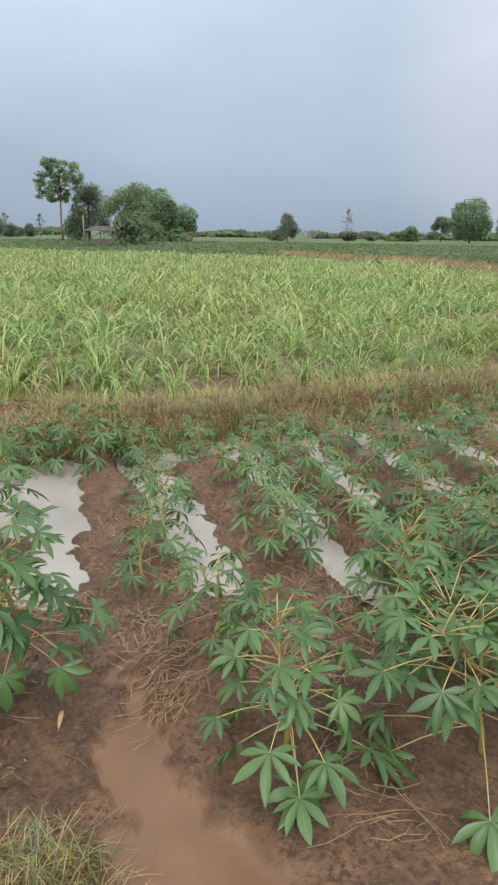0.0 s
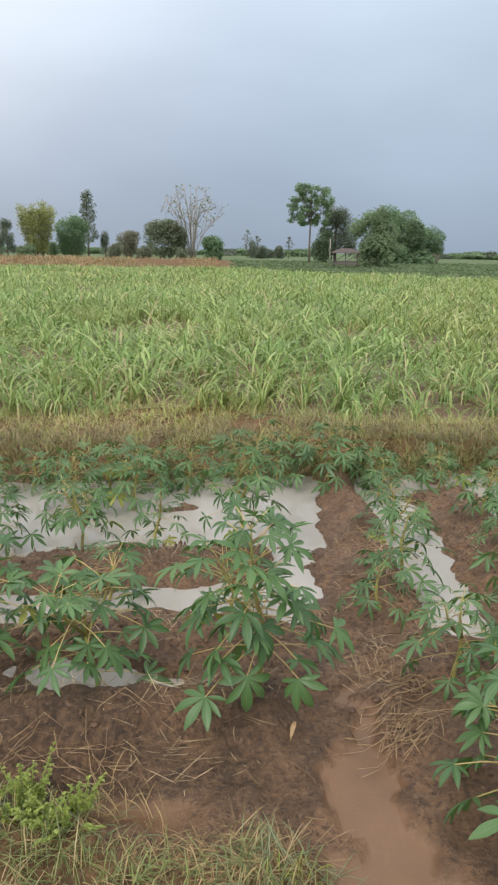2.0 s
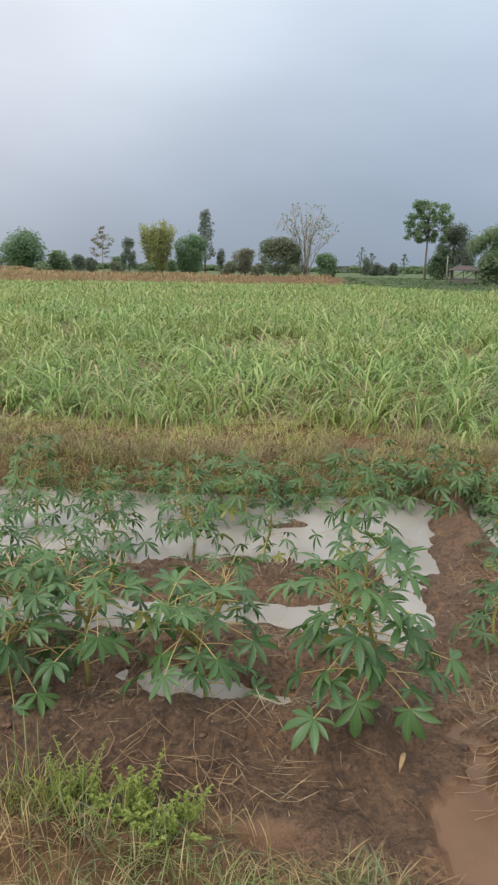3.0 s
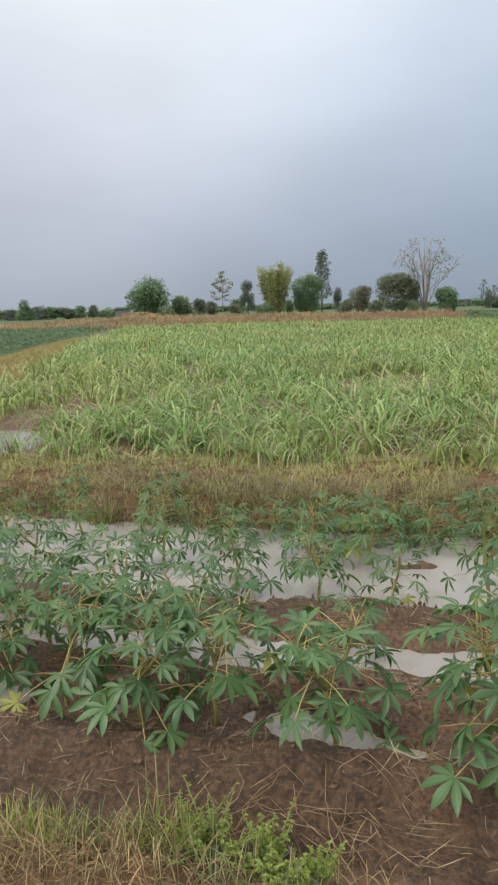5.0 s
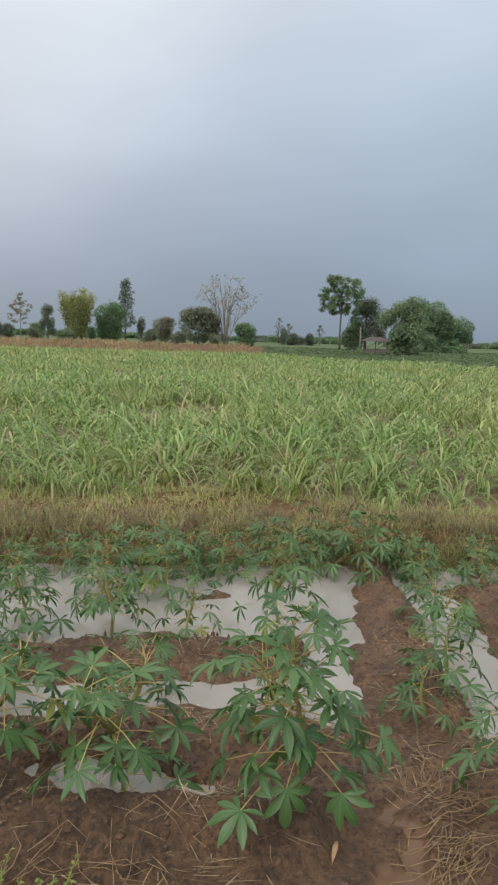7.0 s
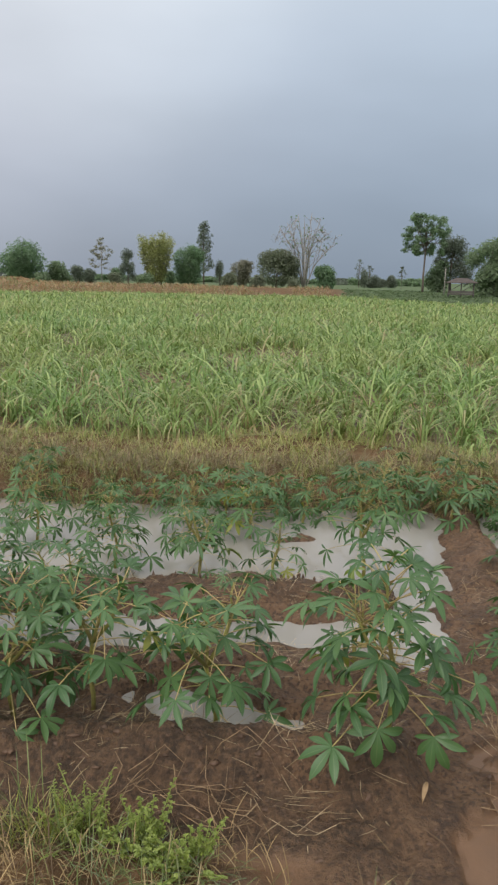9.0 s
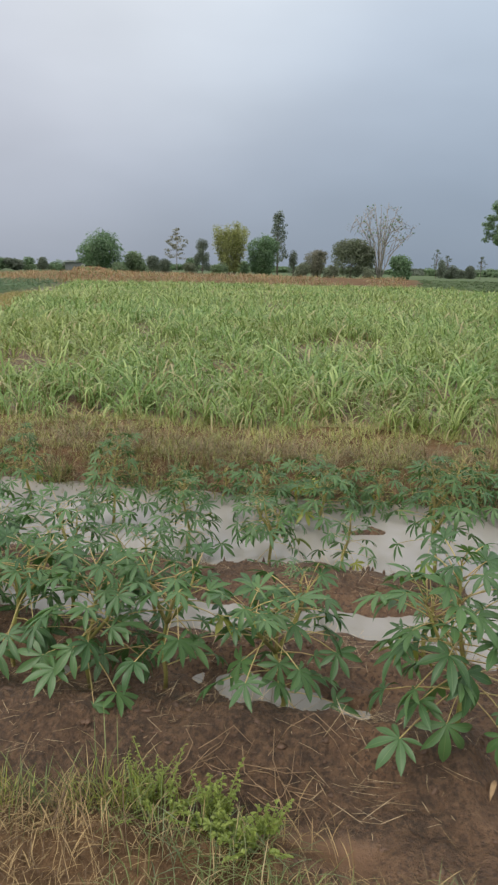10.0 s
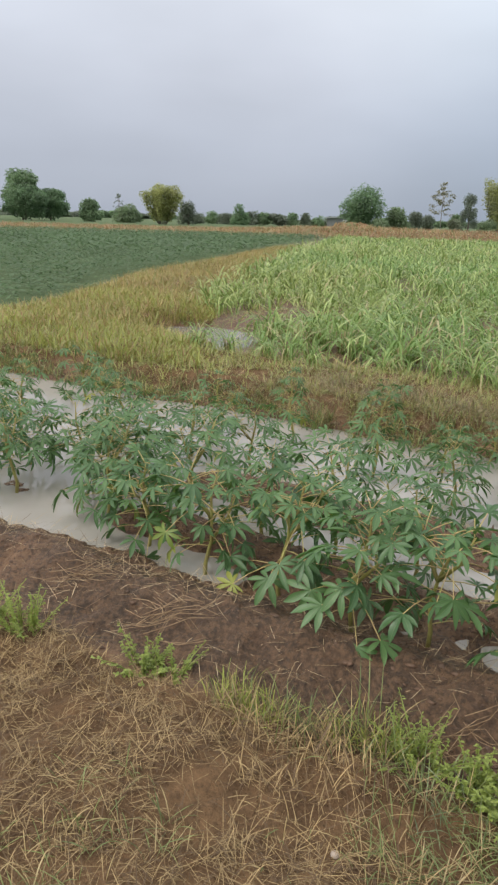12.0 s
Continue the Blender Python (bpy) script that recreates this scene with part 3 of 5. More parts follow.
def cassava(x, y, tall, spread, count, seed, label):
    r = random.Random(seed)
    near, low = label == BIG, 0.25 if label == BIG else 0.36
    plant = new("cassava_plant")
    plant.matrix_basis = Matrix.Translation((x, y, max(height(x, y), -0.06)))
    tagged(plant, label, "cassava plant", "cassava plants in the field", "thing")
    la = r.uniform(0, 6.28)
    lx, ly = 0.10 * tall * math.cos(la), 0.10 * tall * math.sin(la)
    h = Heap()
    spine = [Vector((lx * t * t + 0.012 * math.sin(9 * t + seed), ly * t * t + 0.012 * math.cos(8 * t + seed), tall * 0.93 * t - 0.03)) for t in (0, 0.2, 0.4, 0.6, 0.8, 1.0)]
    h.tube(spine, [0.0105, 0.010, 0.009, 0.0075, 0.0055, 0.0025], 6)
    arms = [spine]
    for _ in range(r.choice((0, 1, 1, 2)) if tall > 0.4 else 0):
        t0 = r.choice((2, 3))
        a, b = spine[t0], r.uniform(0, 6.28)
        tip = a + Vector((0.16 * math.cos(b) * spread / 0.3, 0.16 * math.sin(b) * spread / 0.3, tall * r.uniform(0.28, 0.42)))
        arm = [a, a.lerp(tip, 0.5) + Vector((0.02 * math.cos(b), 0.02 * math.sin(b), -0.01)), tip]
        h.tube(arm, [0.009, 0.007, 0.0026], 5)
        arms.append(arm)
    part("stem", h.mesh("stem", M_STEM), plant)
    stalks = Heap()
    ang = r.uniform(0, 6.28)
    count = int(count * (1.95 if x < -0.6 else 1.75) * (0.8 if near else 1.0))
    for i in range(count):
        arm = arms[i % len(arms)] if i % 3 else spine
        f = (i + 0.5) / count
        t = low + (1 - low) * f
        if len(arm) == 6:
            k = min(4, int(t * 5))
            node = arm[k].lerp(arm[k + 1], t * 5 - k)
        else:
            node = arm[0].lerp(arm[2], 0.25 + 0.75 * f)
        ang += 2.4 + r.uniform(-0.35, 0.35)
        reach = spread * (1.0 - 0.74 * f ** 1.6) * r.uniform(0.58 if near else 0.5, 1.04)
        lift = reach * (-0.34 + 1.25 * f) + r.uniform(-0.04, 0.03)
        tip = node + Vector((reach * math.cos(ang), reach * math.sin(ang), lift))
        tip.z = max(tip.z, 0.06)
        young = (f > 0.92 and r.random() < 0.4) or r.random() < 0.008
        size = r.uniform(0.75, 1.15) * (0.8 if young else 1.0) * (0.42 + 0.58 * min(1.15, spread / 0.30)) * (1.16 - 0.46 * f) 
        # low leaves hang, the top ones reach up and out
        droop = radians(r.uniform(18, 72) * (1 - f) + r.uniform(-48, 26) * f)
        yaw = math.atan2(tip.y - node.y, tip.x - node.x) + r.uniform(-0.5, 0.5)
        m = Matrix.Translation(tip) @ Euler((r.uniform(-0.6, 0.6), droop, yaw)).to_matrix().to_4x4() @ Matrix.Scale(size, 4)
        old = not young and f < 0.3 and r.random() < 0.05
        ob = part("leaf", r.choice(YOUNG if young else OLD if old else LEAVES if near else SLIM), plant, m, "pale young leaf" if young else "yellowing leaf" if old else "")
        thick = 0.0024 if near else 0.0014
        if near or (y < 3.3 and -2.5 < x < 2.3):
            one = Heap()
            one.tube(petiole_points(node, tip), [thick * 1.15, thick, thick * 0.9, thick * 0.8], 4)
            part("petiole", one.mesh("petiole", M_PETIOLE), ob, m.inverted())
        else:
            stalks.tube(petiole_points(node, tip), [thick * 1.15, thick, thick * 0.9, thick * 0.8], 4)
    if stalks.count:
        tagged(part("stalkwork", stalks.mesh("stalkwork", M_PETIOLE), plant), "thin yellowish leaf stalks", kind="stuff")
    return plant


BIG = "leafy dark-green cassava plant with yellowish stalks on a muddy ridge"
MIDDLE = "knee-high green cassava plant growing on a flooded ridge"
SMALL = "small thin cassava plant standing at the edge of the water"
PLANTS = [  # x, y, height, spread, leaves, label
    (0.33, 2.37, 0.66, 0.32, 48, BIG), (-0.30, 2.53, 0.52, 0.31, 38, BIG), (-0.78, 2.56, 0.52, 0.27, 26, BIG), (-1.08, 2.52, 0.56, 0.30, 32, BIG),
    (-1.45, 2.62, 0.50, 0.28, 28, BIG), (-1.85, 2.66, 0.55, 0.30, 30, BIG), (-2.25, 2.75, 0.48, 0.27, 26, BIG),
    (-0.98, 3.15, 0.50, 0.28, 26, MIDDLE), (-1.38, 3.12, 0.54, 0.29, 28, MIDDLE), (-1.82, 3.2, 0.52, 0.28, 26, MIDDLE), (-2.28, 3.25, 0.55, 0.29, 28, MIDDLE),
    (-2.75, 3.15, 0.55, 0.30, 28, MIDDLE), (-3.15, 3.35, 0.55, 0.30, 28, MIDDLE), (-3.65, 3.35, 0.5, 0.28, 24, MIDDLE), (-4.2, 3.5, 0.5, 0.28, 24, MIDDLE),
    (0.40, 3.80, 0.66, 0.26, 44, MIDDLE), (-0.09, 3.92, 0.40, 0.19, 14, SMALL), (-0.50, 3.95, 0.46, 0.23, 28, SMALL), (-1.02, 4.05, 0.5, 0.24, 30, SMALL),
    (-1.62, 4.40, 0.62, 0.26, 32, SMALL), (-2.38, 4.75, 0.55, 0.22, 20, SMALL), (-2.3, 3.95, 0.48, 0.24, 22, MIDDLE), (-2.85, 4.1, 0.5, 0.25, 22, MIDDLE),
    (-3.4, 4.05, 0.5, 0.26, 24, MIDDLE), (-3.9, 4.45, 0.5, 0.26, 22, MIDDLE), (-3.0, 4.75, 0.45, 0.25, 18, MIDDLE), (-4.6, 4.2, 0.5, 0.26, 22, MIDDLE), (-4.5, 4.85, 0.5, 0.26, 20, MIDDLE), (-5.3, 4.4, 0.5, 0.28, 22, MIDDLE),
    (-0.25, 4.62, 0.42, 0.25, 30, MIDDLE), (0.12, 4.95, 0.36, 0.22, 22, MIDDLE), (-0.66, 4.66, 0.42, 0.25, 28, MIDDLE), (-0.45, 5.0, 0.36, 0.24, 24, MIDDLE), (-0.08, 5.1, 0.34, 0.24, 20, MIDDLE), (-1.25, 4.75, 0.36, 0.2, 16, MIDDLE), (0.52, 5.05, 0.36, 0.22, 18, MIDDLE),
    (-1.0, 5.1, 0.3, 0.18, 14, MIDDLE), (1.18, 5.0, 0.44, 0.30, 34, MIDDLE), (0.8, 5.15, 0.4, 0.22, 16, MIDDLE),
    (1.18, 3.34, 0.40, 0.23, 20, MIDDLE), (0.98, 3.05, 0.26, 0.17, 9, SMALL), (1.36, 4.0, 0.46, 0.24, 22, MIDDLE), (1.5, 4.75, 0.45, 0.24, 20, MIDDLE),
    (1.13, 2.47, 0.42, 0.22, 22, MIDDLE), (1.06, 1.74, 0.56, 0.27, 34, BIG), (1.70, 2.98, 0.5, 0.26, 24, MIDDLE), 
    (1.86, 2.20, 0.58, 0.30, 30, BIG), (1.66, 1.52, 0.56, 0.34, 40, BIG), (1.95, 4.05, 0.46, 0.25, 22, MIDDLE), (1.86, 3.5, 0.48, 0.26, 22, MIDDLE),
    (2.06, 2.50, 0.62, 0.30, 30, MIDDLE), (2.40, 2.22, 0.6, 0.32, 30, BIG), (2.15, 1.70, 0.58, 0.33, 32, BIG), (2.25, 3.2, 0.5, 0.28, 24, MIDDLE),
    (2.36, 3.9, 0.46, 0.26, 22, MIDDLE), (2.75, 3.2, 0.5, 0.28, 24, MIDDLE), (2.68, 2.7, 0.5, 0.28, 24, MIDDLE), (3.15, 3.0, 0.5, 0.28, 24, MIDDLE),
    (3.05, 3.75, 0.5, 0.28, 22, MIDDLE), (2.5, 4.55, 0.42, 0.24, 18, MIDDLE), (2.95, 4.45, 0.42, 0.25, 18, MIDDLE), (3.4, 4.6, 0.42, 0.25, 18, MIDDLE),
    (3.55, 3.5, 0.5, 0.28, 22, MIDDLE), (3.75, 4.1, 0.45, 0.26, 20, MIDDLE), (4.2, 4.6, 0.42, 0.25, 18, MIDDLE), (3.95, 3.2, 0.5, 0.28, 20, MIDDLE),
    (4.45, 3.9, 0.5, 0.28, 20, MIDDLE), (3.45, 2.5, 0.5, 0.28, 20, MIDDLE), (2.95, 2.3, 0.5, 0.28, 22, MIDDLE), (4.7, 4.8, 0.42, 0.25, 16, MIDDLE), (5.1, 4.3, 0.45, 0.26, 16, MIDDLE),
    (2.05, 4.95, 0.38, 0.22, 14, MIDDLE), (3.9, 5.0, 0.38, 0.22, 14, MIDDLE), (2.9, 5.05, 0.36, 0.22, 14, MIDDLE), (5.3, 5.0, 0.4, 0.24, 14, MIDDLE),
    (-2.62, 2.92, 0.55, 0.30, 30, MIDDLE), (-3.35, 2.95, 0.5, 0.28, 24, MIDDLE), (-2.9, 3.65, 0.52, 0.28, 26, MIDDLE), (-3.75, 2.95, 0.5, 0.28, 22, MIDDLE),
    (0.28, 3.02, 0.30, 0.2, 12, MIDDLE), (-0.30, 3.30, 0.34, 0.2, 12, SMALL), (1.95, 4.75, 0.4, 0.24, 16, MIDDLE), (2.5, 5.0, 0.4, 0.24, 16, MIDDLE), (1.55, 5.12, 0.42, 0.26, 20, MIDDLE),
    (-1.98, 4.98, 0.16, 0.10, 5, SMALL), (-1.92, 4.72, 0.13, 0.10, 4, SMALL),
]
for i, (x, y, tall, spread, count, label) in enumerate(PLANTS):
    if x > 1.4 and y > 2.3:
        tall, spread = 0.80 * tall, 0.86 * spread
    if x < 0.8:
        tall, spread = 1.12 * tall, 0.92 * spread
    cassava(x, y + (0.05 if y < 2.8 and x < 0.2 else 0), tall, spread, count, 300 + i, label)


# ---- sugarcane ----
def clump_arrays(n_blades, r, reach=0.85):
    base = np.stack([r.normal(0, 0.045, n_blades), r.normal(0, 0.045, n_blades), np.zeros(n_blades)], -1)
    return (base, r.random(n_blades) * 6.283, reach * (0.55 + 0.6 * r.random(n_blades)), 0.015 + 0.013 * r.random(n_blades),
            0.05 + 0.62 * r.random(n_blades) ** 1.3, 1.5 + 2.7 * r.random(n_blades))


def make_clump(seed, n_blades, reach):
    r = np.random.default_rng(seed)
    v, f = blades(*clump_arrays(n_blades, r, reach), segs=6, twist=0.9)
    return mesh_of("foliage", v, f, M_CANE)


def make_stalks(seed):
    r = random.Random(seed)
    h = Heap()
    a = r.uniform(0, 6.28)
    x, y = 0.05 * math.cos(a), 0.05 * math.sin(a)
    h.tube([(x, y, -0.03), (x * 1.5, y * 1.5, 0.12), (x * 2.0, y * 2.0, 0.26)], [0.012, 0.011, 0.007], 5)
    return h.mesh("stalk", M_CANE_STALK)


CLUMPS = [make_clump(900 + k, 34 + 3 * (k % 4), 0.88 + 0.06 * (k % 4)) for k in range(10)]
STALKS = [make_stalks(k) for k in range(6)]

BARE = ((-0.13, 7.05, 0.42), (2.9, 9.4, 0.45), (-3.9, 13.6, 0.45), (-1.1, 12.4, 0.5), (2.9, 6.4, 0.4), (-2.9, 9.6, 0.35))   # x, y, reach of the bare patches
near_cane, far_cane = [], []
crow = np.random.default_rng(31)
row_y = 6.85
while row_y < 68:
    gap = 0.30 if row_y < 30 else 0.54
    x0, x1 = float(cane_left(row_y)) + 0.15, 40.0
    lim0, lim1 = -0.45 * row_y - 6, 1.15 * row_y + 5
    for x in np.arange(max(x0, lim0), min(x1, lim1), gap):
        px, py = x + crow.normal(0, 0.10), row_y + crow.normal(0, 0.13)
        py -= float(near_side(px)) * max(0.0, min(1.0, (11 - py) / 4))
        if math.hypot(px, py) > cane_reach(math.degrees(math.atan2(px, py))) + crow.normal(0, 0.6) or crow.random() < 0.07:
            continue
        bare = fbm(np.array([px]), np.array([py]), 0.55, 2, 20)[0]
        if (bare > 0.33 or (8.5 < py < 15 and abs(px + 4.6 + 0.345 * (py - 8)) < 0.17)) and py < 32 and not (-4.0 < px < -2.5 and py < 12):
            continue
        if any(math.hypot(px - bx, 0.6 * (py - by)) < br for bx, by, br in BARE):
            continue
        if py < 7.7 + 0.4 * bare and crow.random() < 0.18:
            continue
        if -8 < px < -3 and py < 10.5 and height(px, py) < -0.015:
            continue
        (near_cane if py < 8.7 and -5.6 < px < 8.0 else far_cane).append((px, py))
    row_y += 0.62 if row_y < 30 else 0.95
print("cane", len(near_cane), len(far_cane))

zs = relief(np.array([p[0] for p in near_cane]), np.array([p[1] for p in near_cane]))[0]
for i, ((px, py), pz) in enumerate(zip(near_cane, zs)):
    r = random.Random(5000 + i)
    thing = new("sugarcane_clump")
    thing.matrix_basis = Matrix.Translation((px, py, pz)) @ pose(0, 0, 0, 0, 0, r.uniform(0, 360)) @ Matrix.Scale((0.66 + 0.34 * min(1.0, max(0.0, (py - 6.7) / 1.2))) * r.uniform(0.68, 1.0) * (0.95 + 0.3 * float(fbm(np.array([px]), np.array([py]), 0.25, 3, 21)[0])), 4)
    tagged(thing, "young sugarcane clump with arching yellow-green leaves" if r.random() < 0.7 else "young sugarcane clump with some dry straw-coloured leaves", "sugarcane", "sugarcane clumps at the edge of the field", "thing")
    part("foliage", CLUMPS[i % 10], thing)
    for k in range(4):
        part("stalk", STALKS[(i + k) % 6], thing, pose(0, 0, 0, 0, 0, 95 * k))


def cane_mesh(points, n_blades, segs, reach, wide):
    pts = np.array(points)
    z = relief(pts[:, 0], pts[:, 1])[0]
    n = len(pts) * n_blades
    own = np.repeat(np.stack([pts[:, 0], pts[:, 1], z], -1), n_blades, 0)
    grow = np.repeat(crow.uniform(0.7, 1.12, len(pts)) * (0.92 + 0.34 * fbm(pts[:, 0], pts[:, 1], 0.25, 3, 21)), n_blades)
    base = own + np.stack([crow.normal(0, 0.09, n), crow.normal(0, 0.09, n), np.zeros(n)], -1)
    return blades(base, crow.random(n) * 6.283, reach * grow * (0.6 + 0.5 * crow.random(n)), wide * (0.8 + 0.5 * crow.random(n)),
                  0.05 + 0.62 * crow.random(n) ** 1.3, 1.5 + 2.7 * crow.random(n), segs=segs, twist=0.9)


heap = Heap()
for lo, hi, nb, segs, reach, wide in ((0, 18, 22, 5, 1.0, 0.027), (18, 40, 15, 3, 1.0, 0.040), (40, 200, 13, 2, 0.9, 0.07)):
    chosen = [p for p in far_cane if lo <= math.hypot(*p) < hi]
    if chosen:
        heap.grid(*cane_mesh(chosen, nb, segs, reach, wide))
tagged(new("sugarcane_field", heap.mesh("sugarcane_field", M_CANE)), "wide field of young yellow-green sugarcane rows", "sugarcane field", kind="stuff")


# ---- grasses ----
def sward(name, region, count, length, width, lean, curl, material, label, seed, segs=3, category="grass", lift=0.0):
    """Many blades over a region: region(r, n) gives n places."""
    r = np.random.default_rng(seed)
    xy = region(r, count)
    n = len(xy)
    z = relief(xy[:, 0], xy[:, 1])[0] + lift
    v, f = blades(np.column_stack([xy, z]), r.random(n) * 6.283, r.uniform(*length, n), r.uniform(*width, n), r.uniform(*lean, n), r.uniform(*curl, n), segs, 0.8)
    return tagged(new(name, mesh_of(name, v, f, material)), label, category, kind="stuff")


def tufted(x0, x1, y0, y1, size, keep=None):
    """Places gathered in tufts."""
    def pick(r, n):
        per = 14
        c = np.column_stack([r.uniform(x0, x1, n // per), r.uniform(y0, y1, n // per)])
        if keep is not None:
            c = c[keep(c[:, 0], c[:, 1])]
        p = np.repeat(c, per, 0)
        return p + r.normal(0, size, p.shape)
    return pick


def on_bund(x, y):
    return (y > BUND_FRONT - 0.09 - 0.12 * fbm(x, y, 0.7, 3, 7)) & (y < 6.9 - near_side(x) + 0.25 * fbm(x, y, 0.8, 2, 22)) & (fbm(x, y, 1.5, 2, 23) > -0.62)


sward("bund_grass", tufted(-9.5, 9.5, 5.15, 7.2, 0.035, on_bund), 62000, (0.05, 0.17), (0.004, 0.009), (0.2, 1.2), (0.3, 1.8), M_BUND,
      "short olive and brown grass covering a low earth bund", 41, segs=2)
sward("bund_dry_grass", tufted(-9.5, 9.5, 5.15, 6.0, 0.03, lambda x, y: on_bund(x, y) & (fbm(x, y, 0.8, 2, 43) + smooth(x, -4.2, -2.6) > 0.3)), 26000, (0.10, 0.30), (0.003, 0.0065), (0.3, 1.4), (0.2, 1.6), M_BUNDDRY,
      "dry brown grass on the front face of the bund", 42, segs=2)
sward("bund_foot_grass", tufted(-7, 7, 5.05, 5.45, 0.04, lambda x, y: fbm(x, y, 0.9, 2, 39) + 0.35 * smooth(x, 0.8, 2.0) > -0.05), 13000, (0.05, 0.16), (0.005, 0.011), (0.1, 0.9), (0.3, 1.6), M_GREENGRASS,
      "fresh green grass at the foot of the bund", 49, segs=2)
sward("strip_grass", tufted(-30, -3.5, 6.6, 36, 0.09, lambda x, y: (x > strip_left(y) - 0.2) & (x < cane_left(y) + 0.1) & (y < 40) & ((x + 0.25 * (y - 8) + 5.2) ** 2 / 1.2 + (y - 8.5) ** 2 > 1.0)),
      290000, (0.11, 0.30), (0.007, 0.015), (0.1, 0.9), (0.2, 1.4), M_DRY, "strip of yellow-brown dry grass between the fields", 43, segs=2)
sward("strip_green_grass", tufted(-14, -3.0, 5.6, 11.5, 0.07, lambda x, y: (x < -4.0) & (x > strip_left(y)) & (x < cane_left(y) + 0.2) & ((x + 0.25 * (y - 8) + 5.2) ** 2 / 1.2 + (y - 8.5) ** 2 > 1.0)),
      72000, (0.08, 0.24), (0.007, 0.014), (0.1, 0.9), (0.2, 1.4), M_YELLOWGRASS, "yellow-green grass at the end of the bund", 44, segs=2)
sward("pond_grass", tufted(-7.2, -4.2, 7.5, 9.6, 0.05, lambda x, y: fbm(x, y, 1.2, 2, 40) > 0.0), 700, (0.05, 0.18), (0.005, 0.009), (0.1, 0.7), (0.2, 1.2), M_YELLOWGRASS,
      "thin grass standing in the shallow puddle", 50, segs=2)
sward("cane_litter", tufted(-9, 14, 6.7, 22, 0.12, lambda x, y: (x > cane_left(y)) & (fbm(x, y, 0.55, 2, 20) > 0.12)), 34000, (0.2, 0.5), (0.010, 0.02), (1.15, 1.6), (-0.2, 0.6), M_DRY,
      "dead straw-coloured cane leaves lying between the rows", 48, segs=2, category="straw", lift=0.01)
sward("right_strip_grass", tufted(14, 60, 20, 70, 0.2, lambda x, y: (lambda az, past: (az > 27.5 + 1.5 * fbm(x, y, 0.3, 2, 42)) & (az < 50) & (past > 5 + 2 * fbm(x, y, 0.2, 2, 36)) & (past < 15))(np.degrees(np.arctan2(x, y)), np.hypot(x, y) - cane_reach(np.degrees(np.arctan2(x, y))))), 60000, (0.2, 0.5), (0.03, 0.06), (0.1, 0.6), (0.2, 1.2), M_ORANGE,
      "brown dry grass strip beyond the sugarcane", 45, segs=2)
sward("far_bank_grass", tufted(-64, 12, 52, 98, 0.45, lambda x, y: (np.hypot(x, y) > 72) & (np.hypot(x, y) < 96) & (x < 5) & (fbm(x, y, 0.12, 2, 44) + 0.4 * fbm(x, y, 0.5, 2, 45) > -0.36)), 96000, (0.12, 0.62), (0.03, 0.08), (0.1, 1.2), (0.2, 1.6), M_ORANGE,
      "rusty orange dry grass on a far bank", 46, segs=2)
sward("far_left_grass", tufted(-110, -24, 36, 98, 0.6, lambda x, y: (np.hypot(x, y) > 66 + 4 * fbm(x, y, 0.1, 2, 37)) & (np.hypot(x, y) < 98) ), 40000, (0.25, 0.6), (0.05, 0.12), (0.05, 0.9), (0.2, 1.0), M_ORANGE,
      "dry reddish grass behind the far cassava field", 47, segs=2)


def on_verge(x, y):
    return y < 1.96 + 0.10 * fbm(x, y, 1.3, 3, 5) - 0.15 * smooth(x, -0.35, -0.1) - 1.1 * smooth(x, 0.35, 0.65)


sward("verge_straw", tufted(-4.2, 1.2, 0.45, 2.05, 0.06, lambda x, y: on_verge(x, y) & (fbm(x, y, 2.6, 2, 35) > -0.40)), 50000, (0.03, 0.13), (0.0011, 0.0027), (1.1, 1.62), (-0.4, 0.5), M_STRAW,
      "flattened dry straw lying on the muddy verge", 51, segs=3, category="straw", lift=0.004)
sward("verge_dry_grass", tufted(-4.2, 0.9, 0.5, 1.95, 0.028, lambda x, y: on_verge(x, y) & (fbm(x, y, 2.2, 2, 30) > 0.0)), 9000, (0.04, 0.12), (0.0012, 0.0026), (0.2, 1.3), (0.2, 1.6), M_STRAW,
      "sparse dry grass tufts on the verge", 52, segs=3)
sward("verge_green_grass", tufted(-4.0, 0.75, 0.5, 1.9, 0.03, lambda x, y: on_verge(x, y) & ((np.hypot(x + 1.35, y - 1.2) < 0.3) | (fbm(x, y, 1.6, 2, 31) > 0.40))), 5600, (0.04, 0.13), (0.002, 0.0045), (0.1, 1.1), (0.3, 1.9), M_GREENGRASS,
      "short green grass growing through the straw", 53, segs=4)
sward("verge_edge_grass", tufted(-0.75, 0.5, 1.55, 1.97, 0.035, lambda x, y: on_verge(x, y) & (fbm(x, y, 2.0, 2, 34) > 0.04)), 1500, (0.05, 0.17), (0.0022, 0.0044), (0.2, 1.4), (0.3, 1.8), M_GREENGRASS,
      "green grass along the edge of the mud", 54, segs=4)
sward("sprawling_grass", tufted(-0.60, 0.52, 1.58, 1.93, 0.04, lambda x, y: on_verge(x, y) & (fbm(x, y, 3.0, 2, 46) > 0.0)), 1300, (0.06, 0.17), (0.0024, 0.0046), (0.6, 1.5), (0.2, 1.5), M_BLUEGRASS,
      "pale bluish-green grass blades sprawling over wet mud", 56, segs=4)
